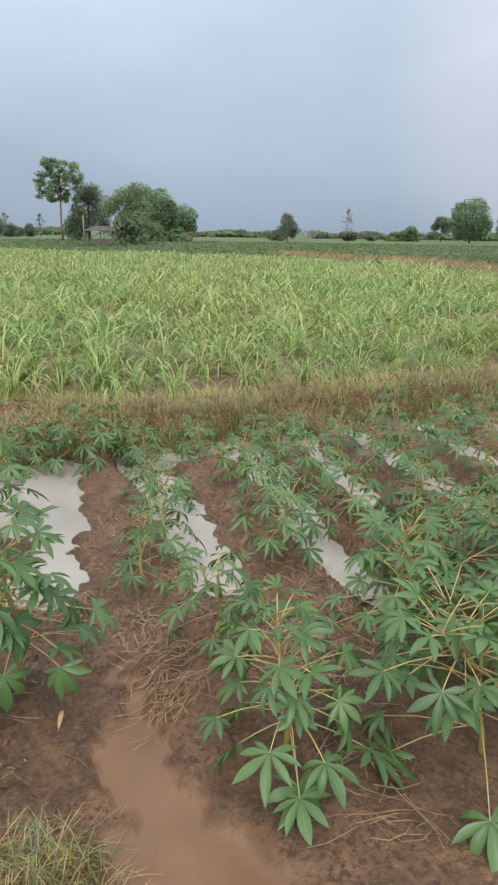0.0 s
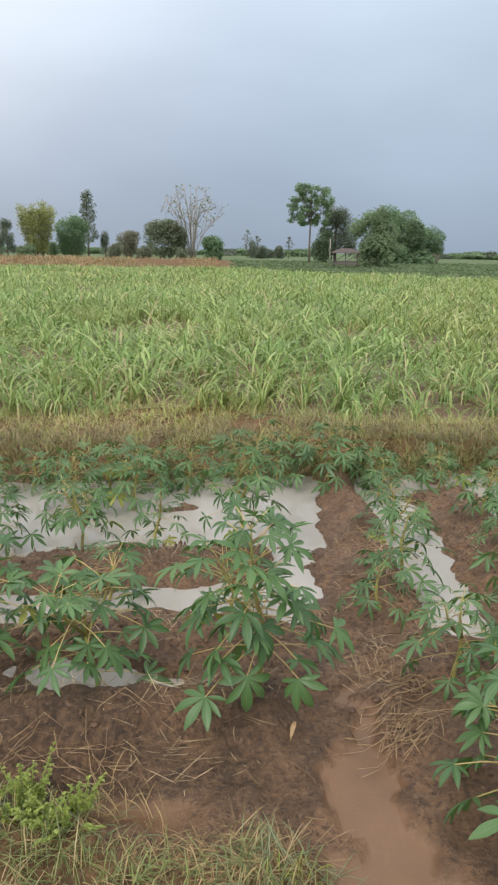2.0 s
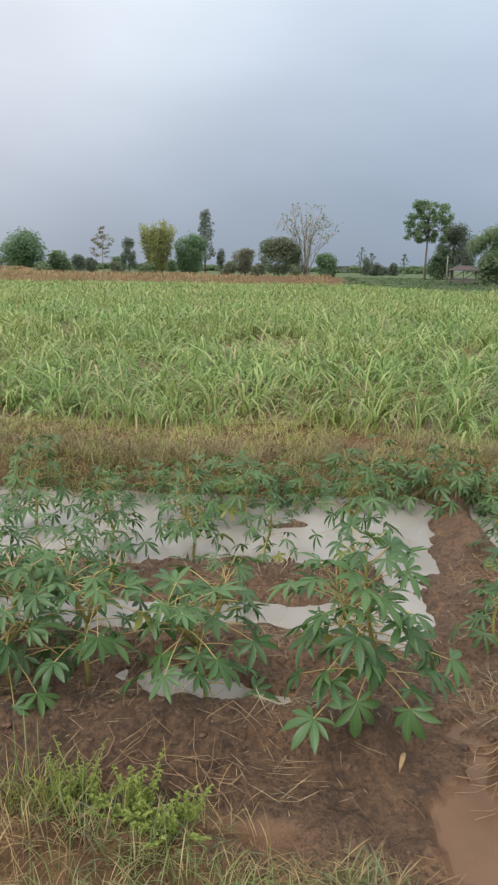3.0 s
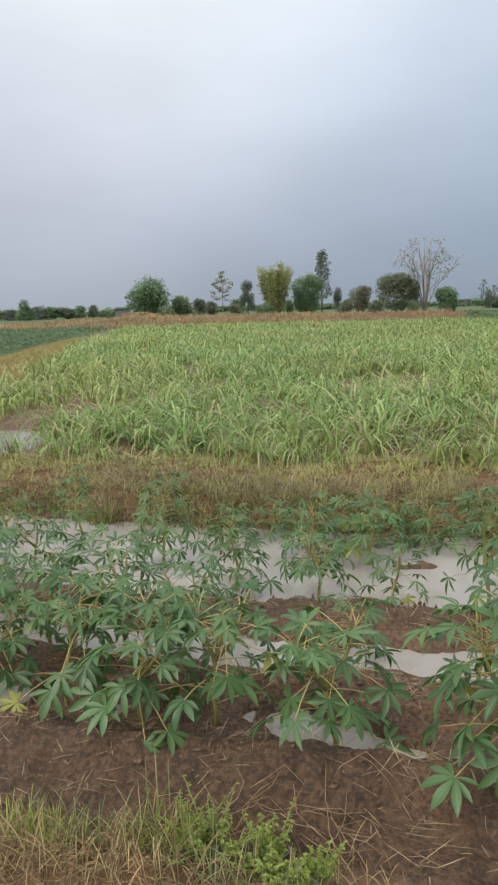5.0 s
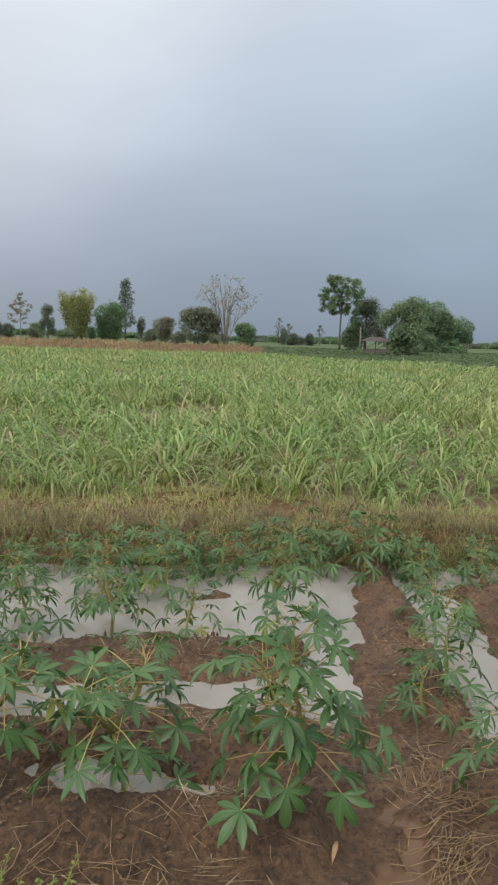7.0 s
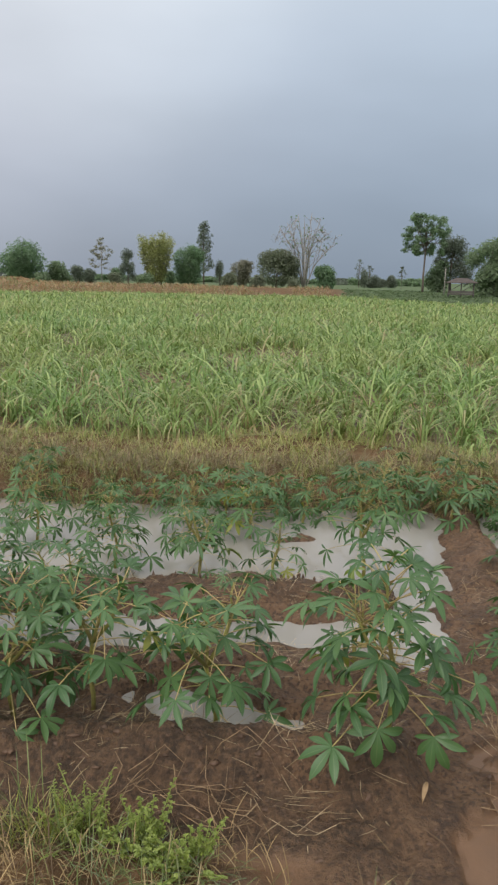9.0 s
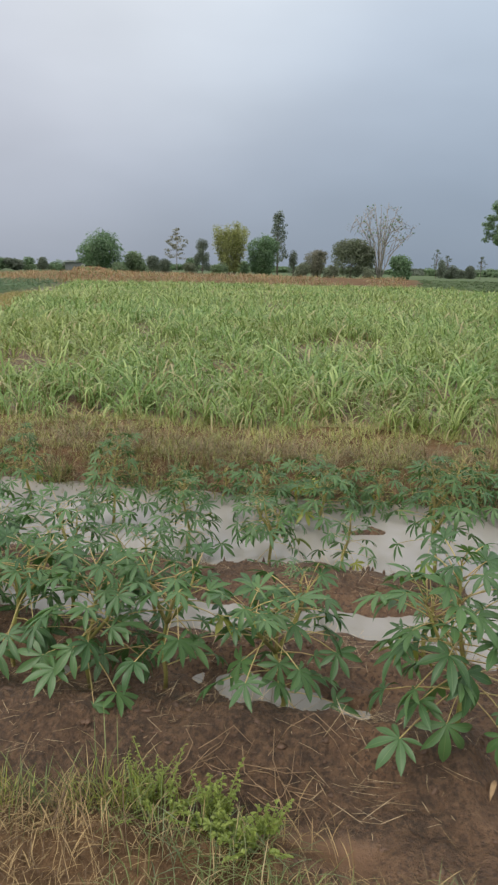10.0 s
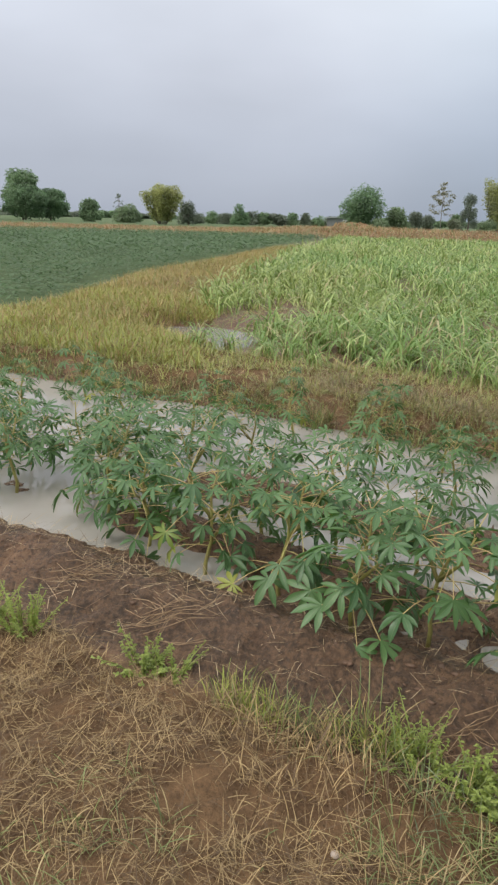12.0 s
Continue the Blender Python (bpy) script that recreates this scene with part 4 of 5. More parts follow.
sward("ridge_straw", tufted(-3.4, 3.2, 1.95, 3.9, 0.06, lambda x, y: (relief(x, y)[0] > -0.005) & (fbm(x, y, 1.8, 2, 33) > -0.2)), 9500, (0.03, 0.16), (0.0014, 0.0033), (1.2, 1.6), (-0.3, 0.4), M_LITTER,
      "wet straw and plant litter lying on the mud ridges", 55, category="straw", lift=0.006)


tall_grass = Heap()


def grass_tuft(x, y, n, length, seed, spread=0.05):
    r, n = np.random.default_rng(seed), int(0.95 * n)
    base = np.column_stack([r.normal(0, spread, n), r.normal(0, spread, n), np.zeros(n)])
    v, f = blades(base, r.random(n) * 6.283, r.uniform(0.5, 1.0, n) * length, r.uniform(0.0028, 0.005, n), r.uniform(0.02, 0.55, n), r.uniform(0.1, 1.1, n), 5, 0.6)
    tall_grass.grid(v + (x, y, height(x, y) - 0.005), f)


for i, (x, y, n, length) in enumerate(((-0.80, 2.00, 34, 0.30), (-0.88, 1.96, 26, 0.24), (-1.10, 1.90, 26, 0.20), (-1.00, 1.84, 18, 0.16), (0.27, 1.56, 50, 0.12), (0.36, 1.6, 36, 0.10),
                                       (-0.26, 1.66, 26, 0.12), (-0.05, 1.60, 26, 0.11), (-0.82, 1.45, 12, 0.10), (-1.3, 1.25, 40, 0.10), (-0.58, 1.8, 18, 0.14), (0.1, 1.58, 30, 0.11), (-0.95, 1.97, 50, 0.18), (-0.72, 1.97, 40, 0.17), (-0.5, 1.94, 30, 0.13), (-1.25, 1.95, 40, 0.14))):
    grass_tuft(x, y, n, length, 700 + i)
dry_tufts = Heap()
for i, (x, y, n, length) in enumerate(((-0.92, 1.90, 60, 0.20), (-0.78, 1.83, 50, 0.17), (-1.05, 1.80, 50, 0.18), (-0.62, 1.80, 36, 0.14), (-1.20, 1.86, 36, 0.16), (-0.10, 1.93, 22, 0.16), (-0.18, 1.97, 20, 0.15), (-0.86, 1.70, 40, 0.13), (-1.75, 1.85, 30, 0.13), (-1.05, 1.62, 36, 0.12), (-0.5, 1.55, 30, 0.11), (-0.95, 1.4, 30, 0.11))):
    r = np.random.default_rng(760 + i)
    base = np.column_stack([r.normal(0, 0.055, n), r.normal(0, 0.055, n), np.zeros(n)])
    v, f = blades(base, r.random(n) * 6.283, r.uniform(0.5, 1.0, n) * length, r.uniform(0.0022, 0.004, n), r.uniform(0.1, 1.2, n), r.uniform(0.2, 1.6, n), 5, 0.6)
    dry_tufts.grid(v + (x, y, height(x, y) - 0.005), f)
fresh_tufts = Heap()
for i, (x, y, n, length) in enumerate(((-1.21, 1.95, 80, 0.15), (-1.12, 1.92, 60, 0.14), (-1.30, 1.97, 50, 0.12), (-0.74, 2.03, 60, 0.14), (-0.66, 2.00, 50, 0.13), (-0.86, 2.01, 50, 0.16), (-2.15, 1.91, 50, 0.11), (-0.36, 1.93, 40, 0.11), (0.30, 1.60, 40, 0.10))):
    r = np.random.default_rng(790 + i)
    base = np.column_stack([r.normal(0, 0.045, n), r.normal(0, 0.04, n), np.zeros(n)])
    v, f = blades(base, r.random(n) * 6.283, r.uniform(0.45, 1.0, n) * length, r.uniform(0.0024, 0.0045, n), r.uniform(0.02, 0.7, n), r.uniform(0.1, 1.3, n), 5, 0.6)
    fresh_tufts.grid(v + (x, y, height(x, y) - 0.005), f)
tagged(new("fresh_grass_tufts", fresh_tufts.mesh("fresh_grass_tufts", M_FRESHGRASS)), "bright yellow-green young grass tufts at the edge of the mud", "grass", kind="stuff")
tagged(new("dry_grass_tufts", dry_tufts.mesh("dry_grass_tufts", M_STRAW)), "bent straw-brown dead grass tufts on the verge", "grass", kind="stuff")
tagged(new("tall_grass", tall_grass.mesh("tall_grass", M_GREENGRASS)), "tall yellow-green grass tufts along the edge of the verge", "grass", kind="stuff")


def weed(x, y, tall, stems, seed, broad=0.30):
    """A bushy broad-leaved weed."""
    r = random.Random(seed)
    thing = new("weed")
    thing.matrix_basis = Matrix.Translation((x, y, height(x, y) - 0.005))
    tagged(thing, "bushy bright-green broad-leaved weed on the verge", "weed", "weeds on the verge", "thing")
    hl = Heap()
    for _ in range(stems):
        hs = Heap()
        a, out = r.uniform(0, 6.28), r.uniform(0.02, 0.20)
        top = Vector((out * math.cos(a), out * math.sin(a), tall * r.uniform(0.5, 1.0)))
        foot = Vector((0.03 * math.cos(a), 0.03 * math.sin(a), 0))
        pts = [foot, foot.lerp(top, 0.5) + Vector((0, 0, 0.01)), top]
        hs.tube(pts, [0.0025, 0.002, 0.0012], 4)
        part("stem", hs.mesh("stem", M_WEED), thing)
        for k in range(26):
            t = 0.2 + 0.8 * k / 25
            p = foot.lerp(top, t)
            b, size = r.uniform(0, 6.28), r.uniform(0.010, 0.026) * (1.15 - 0.5 * t)
            d = Vector((math.cos(b), math.sin(b), r.uniform(-0.2, 0.6))).normalized()
            side = d.cross(Vector((0, 0, 1))).normalized() * size * broad
            dip, lip = Vector((0, 0, -size * 0.16)), Vector((0, 0, size * 0.10))
            q = [p, p + d * size * 0.35 + side * 0.9 + lip, p + d * size * 0.7 + side * 0.75 + lip, p + d * size + dip, p + d * size * 0.7 - side * 0.75 + lip, p + d * size * 0.35 - side * 0.9 + lip, p + d * size * 0.5]
            hl.add([tuple(c) for c in q], [(0, 1, 6), (1, 2, 6), (2, 3, 6), (3, 4, 6), (4, 5, 6), (5, 0, 6)])
    part("foliage", hl.mesh("foliage", M_WEED, False), thing)


for i, (x, y, tall, stems) in enumerate(((-0.62, 2.0, 0.17, 20), (-0.44, 1.97, 0.15, 24), (-0.30, 1.90, 0.13, 16), (-1.64, 1.95, 0.14, 18), (-1.52, 1.96, 0.11, 13), (-2.12, 1.84, 0.20, 20), (-2.27, 1.78, 0.18, 18), (-0.70, 2.05, 0.22, 4))):
    weed(x, y, tall, stems, 800 + i, 0.34 if i in (1, 2, 3) else 0.20)


# ---- clods ----
def clods(count, seed):
    """Lumps of mud pressed out of the ridges: small uneven stones of earth, half sunk."""
    bm = bmesh.new()
    bmesh.ops.create_icosphere(bm, subdivisions=1, radius=1)
    unit = np.array([v.co[:] for v in bm.verts])
    tris = np.array([[v.index for v in f.verts] for f in bm.faces])
    bm.free()
    r = np.random.default_rng(seed)
    xy = np.column_stack([r.uniform(-3.6, 3.4, count * 3), r.uniform(1.85, 5.0, count * 3)])
    z, grassy, slick, _, _ = relief(xy[:, 0], xy[:, 1])
    ok = (z > -0.015) & (grassy < 0.1) & (slick < 0.4) & (fbm(xy[:, 0], xy[:, 1], 2.4, 2, 38) + 0.25 * r.normal(size=len(xy)) > -0.05)
    xy, z = xy[ok][:count], z[ok][:count]
    # a row of upright crumbs at the brink of the second ridge
    teeth = 26
    bx = np.linspace(-0.75, 0.16, teeth) + r.normal(0, 0.014, teeth)
    by = np.linspace(3.70, 4.02, 60)
    bz = relief(np.repeat(bx[:, None], 60, 1), np.repeat(by[None], teeth, 0))[0]
    xy = np.concatenate([xy, np.column_stack([bx, by[np.argmax(bz < 0.035, 1)]])])
    z = relief(xy[:, 0], xy[:, 1])[0]
    n = len(xy)
    size = np.clip(0.0045 * np.exp(0.5 * r.normal(size=n)), 0.002, 0.010)
    shape = unit[None] * (1 + 0.42 * np.sin(3.1 * unit[None][:, :, [1, 2, 0]] + 6.28 * r.random((n, 1, 3))).mean(2, keepdims=True) + 0.30 * r.normal(size=(n, len(unit), 1)))
    shape = shape * size[:, None, None] * r.uniform(0.75, 1.35, (n, 1, 3)) * (1.5, 1.3, 0.75)
    shape[-teeth:] = unit[None] * r.uniform(0.008, 0.017, (teeth, 1, 1)) * (0.75, 0.75, 3.0) * r.uniform(0.8, 1.2, (teeth, len(unit), 1))
    v = shape + np.column_stack([xy, z - size * 0.40])[:, None, :]
    f = (tris[None] + (np.arange(n) * len(unit))[:, None, None]).reshape(-1, 3)
    ob = new("mud_clods", mesh_of("mud_clods", v.reshape(-1, 3), f, M_CLOD))
    tagged(ob, "crumbled wet brown clods of earth on the ridges", "mud", kind="stuff")


clods(8000, 61)


# ---- litter ----
def stick(x, y, length, turn, thick, seed, label, name="twig", material=None):
    r = random.Random(seed)
    h = Heap()
    pts = [(length * (t - 0.5), r.uniform(-0.006, 0.006) + 0.05 * length * math.sin(3 * t), r.uniform(0, 0.004)) for t in (0, 0.25, 0.5, 0.75, 1)]
    h.tube(pts, [thick, thick * 0.95, thick * 0.85, thick * 0.8, thick * 0.6], 6)
    ob = new(name, h.mesh(name, material or M_STRAW))
    ob.matrix_basis = Matrix.Translation((x, y, height(x, y) + thick)) @ pose(0, 0, 0, 0, 0, turn)
    return tagged(ob, label, "twig", "", "thing")


stick(0.42, 2.06, 0.15, -50, 0.003, 1, "pale dry twig lying on the mud", material=M_LITTER)
stick(0.98, 2.85, 0.14, 5, 0.006, 2, "pale broken cassava stick on the mud strip")
for i in range(26):
    r = random.Random(60 + i)
    stick(r.uniform(0.55, 1.25), r.uniform(1.9, 2.75), r.uniform(0.08, 0.24), r.uniform(-60, 60), r.uniform(0.001, 0.0018), 100 + i, "thin dry stalk lying on wet mud", "straw_stalk")


def straw_pile(x, y, n, length, turn, seed):
    """Bent wet stalks lying in one heap."""
    r = random.Random(seed)
    thing = new("straw_pile")
    thing.matrix_basis = Matrix.Translation((x, y, height(x, y)))
    tagged(thing, "heap of bent wet straw stalks on the mud", "straw", "straw heaps on the mud", "thing")
    for _ in range(n):
        a = radians(turn + r.gauss(0, 28))
        c = Vector((r.gauss(0, 0.07), r.gauss(0, 0.05), 0.012 + 0.03 * r.random()))
        d = Vector((math.cos(a), math.sin(a), 0)) * length * r.uniform(0.3, 0.6)
        side = Vector((-d.y, d.x, 0)) * r.uniform(-1.3, 1.3)
        h = Heap()
        pts = [c - d, c - d * 0.4 + side * 0.4, c + d * 0.3 + side * 0.5 + Vector((0, 0, 0.012)), c + d]
        k = r.uniform(0.0009, 0.0019)
        h.tube([p + Vector((0, 0, height(x + p.x, y + p.y) - height(x, y))) for p in pts], [k, k, k * 0.9, k * 0.6], 4)
        part("stalk", h.mesh("stalk", M_PILE), thing)


for i, (x, y, n, length, turn) in enumerate(((0.78, 2.17, 32, 0.20, 30), (0.86, 2.27, 26, 0.18, 50), (0.86, 2.62, 18, 0.16, 70), (1.28, 1.60, 26, 0.18, 60), (1.22, 1.40, 16, 0.20, -30), (0.98, 2.45, 16, 0.2, 10),
                                             (-0.25, 2.14, 16, 0.22, -20), (-0.55, 2.16, 14, 0.20, 30), (-1.7, 2.2, 20, 0.24, 15), (-2.2, 2.25, 18, 0.24, 10), (0.62, 2.95, 14, 0.18, 40), (0.35, 3.0, 14, 0.2, 20), (1.2, 3.2, 14, 0.2, 80), (1.1, 3.9, 12, 0.2, 80))):
    straw_pile(x, y, n, length, turn, 900 + i)


def dead_leaf(x, y, z, length, turn):
    h = Heap()
    rows = []
    for i in range(6):
        t = i / 5
        w = 0.009 * math.sin(math.pi * min(0.97, 0.08 + 0.9 * t))
        for k in (-1, 0, 1):
            rows.append((length * t, k * w, 0.012 * abs(k) + 0.02 * math.sin(2.5 * t)))
    h.add(rows, [(i * 3 + k, i * 3 + k + 3, i * 3 + k + 4, i * 3 + k + 1) for i in range(5) for k in (0, 1)])
    ob = new("dead_leaf", h.mesh("dead_leaf", M_DEADLEAF))
    ob.matrix_basis = Matrix.Translation((x, y, z)) @ pose(0, 0, 0, 0, 8, turn)
    return tagged(ob, "curled tan dead leaf lying on wet mud", "leaf", "", "thing")


dead_leaf(0.41, 2.17, height(0.41, 2.17) + 0.015, 0.10, 70)


def pebble(x, y, size, seed):
    bm = bmesh.new()
    bmesh.ops.create_icosphere(bm, subdivisions=2, radius=size)
    r = random.Random(seed)
    for v in bm.verts:
        v.co *= 1 + 0.18 * noise.noise(v.co * 40 + Vector((seed, 0, 0)))
        v.co.z *= 0.7
    me = bpy.data.meshes.new("pebble")
    bm.to_mesh(me)
    bm.free()
    me.materials.append(M_STONE)
    ob = new("pebble", me)
    ob.matrix_basis = Matrix.Translation((x, y, height(x, y) + size * 0.35))
    return tagged(ob, "small pale pebble among straw on the verge", "pebble", "", "thing")


pebble(-0.73, 1.56, 0.012, 3)


# ---- far trees ----
def crown_leaves(lobes, n, size, r, shell=0.55, squash=0.8):
    """Leaf sprays over lobes (centre, radii): bent quads, thicker towards the outside."""
    vol = np.array([l[1][0] * l[1][1] * l[1][2] for l in lobes]) ** 0.67
    pick = r.choice(len(lobes), n, p=vol / vol.sum())
    c = np.array([l[0] for l in lobes])[pick]
    rad = np.array([l[1] for l in lobes])[pick]
    d = r.normal(size=(n, 3))
    d /= np.linalg.norm(d, axis=1)[:, None]
    k = shell + (1 - shell) * r.random(n) ** 0.6
    k *= 1 + np.clip(0.07 * r.normal(size=n), -0.2, 0.12)
    p = c + d * rad * k[:, None]
    face = d * (1, 1, squash) + 0.55 * r.normal(size=(n, 3)) + (0, 0, 0.9)
    a = np.cross(face, r.normal(size=(n, 3)))
    a /= np.linalg.norm(a, axis=1)[:, None] + 1e-9
    b = np.cross(face, a)
    b /= np.linalg.norm(b, axis=1)[:, None] + 1e-9
    s = size * r.uniform(0.6, 1.35, n)[:, None]
    up = np.cross(a, b) * s * 0.25
    v = np.stack([p - a * s, p + b * s * 0.45 + up, p + a * s, p - b * s * 0.45 + up], 1).reshape(-1, 3)
    i = np.arange(n) * 4
    return v, np.stack([i, i + 1, i + 2, i + 3], -1)


def limbs(h, trunk_top, lobes, thick, r, low=0.45):
    for centre, _ in lobes:
        a = Vector((0, 0, trunk_top * r.uniform(low, 1.0)))
        b = Vector(centre)
        m = a.lerp(b, 0.5) + Vector((r.uniform(-0.3, 0.3), r.uniform(-0.3, 0.3), r.uniform(-0.1, 0.4)))
        h.tube([a, m, b], [thick * 0.5, thick * 0.35, thick * 0.12], 5)


def place(az, dist, turn, z=-0.05):
    a = radians(az)
    return Matrix.Translation((dist * math.sin(a), dist * math.cos(a), z)) @ pose(0, 0, 0, 0, 0, turn)


def tree(kind, az, dist, tall, wide, seed, label, leaf, bark=None, name="tree", group="", category="tree", leaves=1.0):
    """tall and wide in metres; kind is the habit."""
    r, q = random.Random(seed), np.random.default_rng(seed)
    bark = bark or M_BARK
    thing = new(name)
    thing.matrix_basis = place(az, dist, r.uniform(0, 360) if kind not in ("mass",) else -az)
    tagged(thing, label, category, group, "thing")
    h, R = Heap(), wide / 2
    lobes, n, size, shell = [], 1500, 0.3, 0.6
    if kind == "round":
        trunk = tall * 0.28
        h.tube([(0, 0, -0.2), (0.05, 0, trunk * 0.5), (0, 0.1, trunk * 1.6)], [0.028 * tall, 0.022 * tall, 0.012 * tall], 8)
        lobes = [((0, 0, tall * 0.50), (R * 0.84, R * 0.84, tall * 0.46))]
        for k in range(13):
            a, e = r.uniform(0, 6.28), r.uniform(-0.85, 1.0)
            rr = R * 0.64 * math.sqrt(max(0.03, 1 - max(0, e) ** 2 * 0.95)) * (1 + 0.25 * min(0, e))
            lobes.append(((rr * math.cos(a), rr * math.sin(a), tall * (0.50 + 0.31 * e)), (R * 0.40, R * 0.40, tall * r.uniform(0.16, 0.22))))
        limbs(h, trunk * 1.6, lobes[1:8], 0.02 * tall, r)
        n, size = 8200, max(0.14, wide * 0.030)
    elif kind == "teak":
        trunk = tall * 0.55
        h.tube([(0, 0, -0.2), (0.08, 0.03, trunk * 0.4), (-0.02, 0.08, trunk), (0.05, 0, tall * 0.9)], [0.026 * tall * 0.6, 0.02 * tall * 0.6, 0.014 * tall * 0.6, 0.004 * tall], 8)
        for k in range(84):
            a, e = r.uniform(0, 6.28), r.uniform(0, 1)
            rr = R * (0.80 + 0.5 * e - 0.75 * e ** 2.4) * math.sqrt(r.uniform(0.05, 0.95))
            lobes.append(((rr * math.cos(a), rr * math.sin(a), tall * (0.48 + 0.47 * e)), (R * 0.17, R * 0.17, tall * 0.038)))
        limbs(h, tall * 0.85, lobes[::2], 0.010 * tall, r, 0.5)
        n, size, shell = 6500, wide * 0.024, 0.1
    elif kind == "bare":
        def rim(b, e):
            return Vector((R * 0.84 * math.cos(b) * math.sqrt(1 - e * e), R * 0.84 * math.sin(b) * math.sqrt(1 - e * e), tall * (0.60 + 0.46 * e)))
        for k in range(8):
            a = k * 2.4 + r.uniform(-0.3, 0.3)
            top = rim(a, (0.97, 0.55, 0.8, 0.35, 0.9, 0.15, 0.7, 0.45)[k])
            foot = Vector((0.10 * math.cos(a), 0.10 * math.sin(a), -0.2))
            mid = Vector((top.x * 0.33, top.y * 0.33, top.z * 0.52))
            h.tube([foot, foot.lerp(mid, 0.5) * 0.9, mid, mid.lerp(top, 0.55), top], [0.011 * tall, 0.009 * tall, 0.007 * tall, 0.005 * tall, 0.003 * tall], 6)
            for j in range(8):
                t = 0.25 + 0.7 * j / 7
                p = foot.lerp(mid, t * 2) if t < 0.5 else mid.lerp(top, t * 2 - 1)
                tip = p.lerp(rim(a + r.uniform(-1.0, 1.0), r.uniform(-0.1, 0.96)), r.uniform(0.45, 0.98))
                h.tube([p, p.lerp(tip, 0.5) + Vector((0, 0, 0.03 * tall)), tip], [0.0042 * tall, 0.0034 * tall, 0.002 * tall], 4)
                for _ in range(4):
                    u = p.lerp(tip, r.uniform(0.35, 1.0))
                    c = r.uniform(0, 6.28)
                    tw = u + Vector((0.07 * tall * math.cos(c), 0.07 * tall * math.sin(c), 0.05 * tall))
                    h.tube([u, tw], [0.0022 * tall, 0.0014 * tall], 3)
                    if r.random() < 0.5:
                        lobes.append((tuple(tw), (0.16, 0.16, 0.14)))
        n, size, shell = 4 * len(lobes), 0.17, 0.2
    elif kind == "bamboo":
        for k in range(34):
            a, e = r.uniform(0, 6.28), math.sqrt(r.uniform(0.02, 1.0))
            top = Vector((R * 0.78 * e * math.cos(a), R * 0.78 * e * math.sin(a), tall * r.uniform(0.74, 0.97) * (1.02 - 0.12 * e)))
            foot = Vector((R * 0.14 * math.cos(a), R * 0.14 * math.sin(a), -0.1))
            mid = foot.lerp(top, 0.55) + Vector((R * 0.16 * e * math.cos(a), R * 0.16 * e * math.sin(a), tall * 0.02))
            h.tube([foot, mid, top], [0.04, 0.035, 0.012], 4)
            for t in (0.22, 0.36, 0.5, 0.64, 0.8, 0.95):
                p = foot.lerp(mid, t * 1.8) if t < 0.55 else mid.lerp(top, (t - 0.55) / 0.45)
                lobes.append((tuple(p), (R * (0.12 + 0.14 * t), R * (0.12 + 0.14 * t), tall * 0.09)))
        n, size, shell = 8500, wide * 0.026, 0.1
    elif kind == "spire":
        h.tube([(0, 0, -0.2), (0.05, 0, tall * 0.5), (0, 0, tall * 0.97)], [0.016 * tall, 0.01 * tall, 0.002 * tall], 7)
        for k in range(34):
            e = k / 33
            a = k * 2.4
            rr = R * (0.95 - 0.55 * e) * r.uniform(0.4, 0.9)
            lobes.append(((rr * math.cos(a), rr * math.sin(a), tall * (0.24 + 0.72 * e)), (R * 0.36, R * 0.36, tall * 0.045)))
        limbs(h, tall * 0.95, lobes[::2], 0.005 * tall, r, 0.3)
        n, size, shell = 2200, wide * 0.05, 0.3
    elif kind == "willow":
        trunk = tall * 0.35
        h.tube([(0, 0, -0.2), (0.1, 0, trunk * 0.6), (0.0, 0.1, tall * 0.7)], [0.022 * tall, 0.017 * tall, 0.006 * tall], 7)
        for k in range(20):
            a, e = r.uniform(0, 6.28), r.uniform(0, 1)
            rr = R * (0.95 - 0.6 * e ** 2) * r.uniform(0.35, 0.85)
            lobes.append(((rr * math.cos(a), rr * math.sin(a), tall * (0.20 + 0.66 * e)), (R * 0.36, R * 0.36, tall * 0.14)))
        limbs(h, tall * 0.6, lobes[::2], 0.012 * tall, r)
        n, size, shell = 6200, wide * 0.030, 0.25
    elif kind == "thin":
        h.tube([(0, 0, -0.2), (0.06, 0.03, tall * 0.5), (0, 0, tall * 0.96)], [0.011 * tall, 0.008 * tall, 0.002 * tall], 6)
        for k in range(44):
            a, e = r.uniform(0, 6.28), r.uniform(0, 1)
            rr = R * math.sqrt(r.uniform(0.02, 0.85)) * math.sin(math.pi * (0.25 + 0.7 * e))
            lobes.append(((rr * math.cos(a), rr * math.sin(a), tall * (0.34 + 0.64 * e)), (R * 0.2, R * 0.2, tall * 0.035)))
        limbs(h, tall * 0.9, lobes[::2], 0.005 * tall, r, 0.4)
        n, size, shell = 1000, max(0.09, wide * 0.035), 0.1
    else:   # bush
        h.tube([(0, 0, -0.2), (0.05, 0.0, tall * 0.3), (0, 0.05, tall * 0.6)], [0.03 * tall, 0.02 * tall, 0.01 * tall], 6)
        for k in range(12):
            a, e = r.uniform(0, 6.28), r.uniform(0.0, 1)
            rr = R * 0.68 * r.uniform(0.3, 1) * (1 - 0.5 * e)
            lobes.append(((rr * math.cos(a), rr * math.sin(a), tall * (0.14 + 0.60 * e)), (R * 0.45, R * 0.45, tall * r.uniform(0.2, 0.3))))
        limbs(h, tall * 0.5, lobes[::2], 0.02 * tall, r)
        n, size, shell = 2400, max(0.12, wide * 0.05), 0.45
    n = int(n * leaves * 0.88)
    part("trunk", h.mesh("trunk", bark), thing)
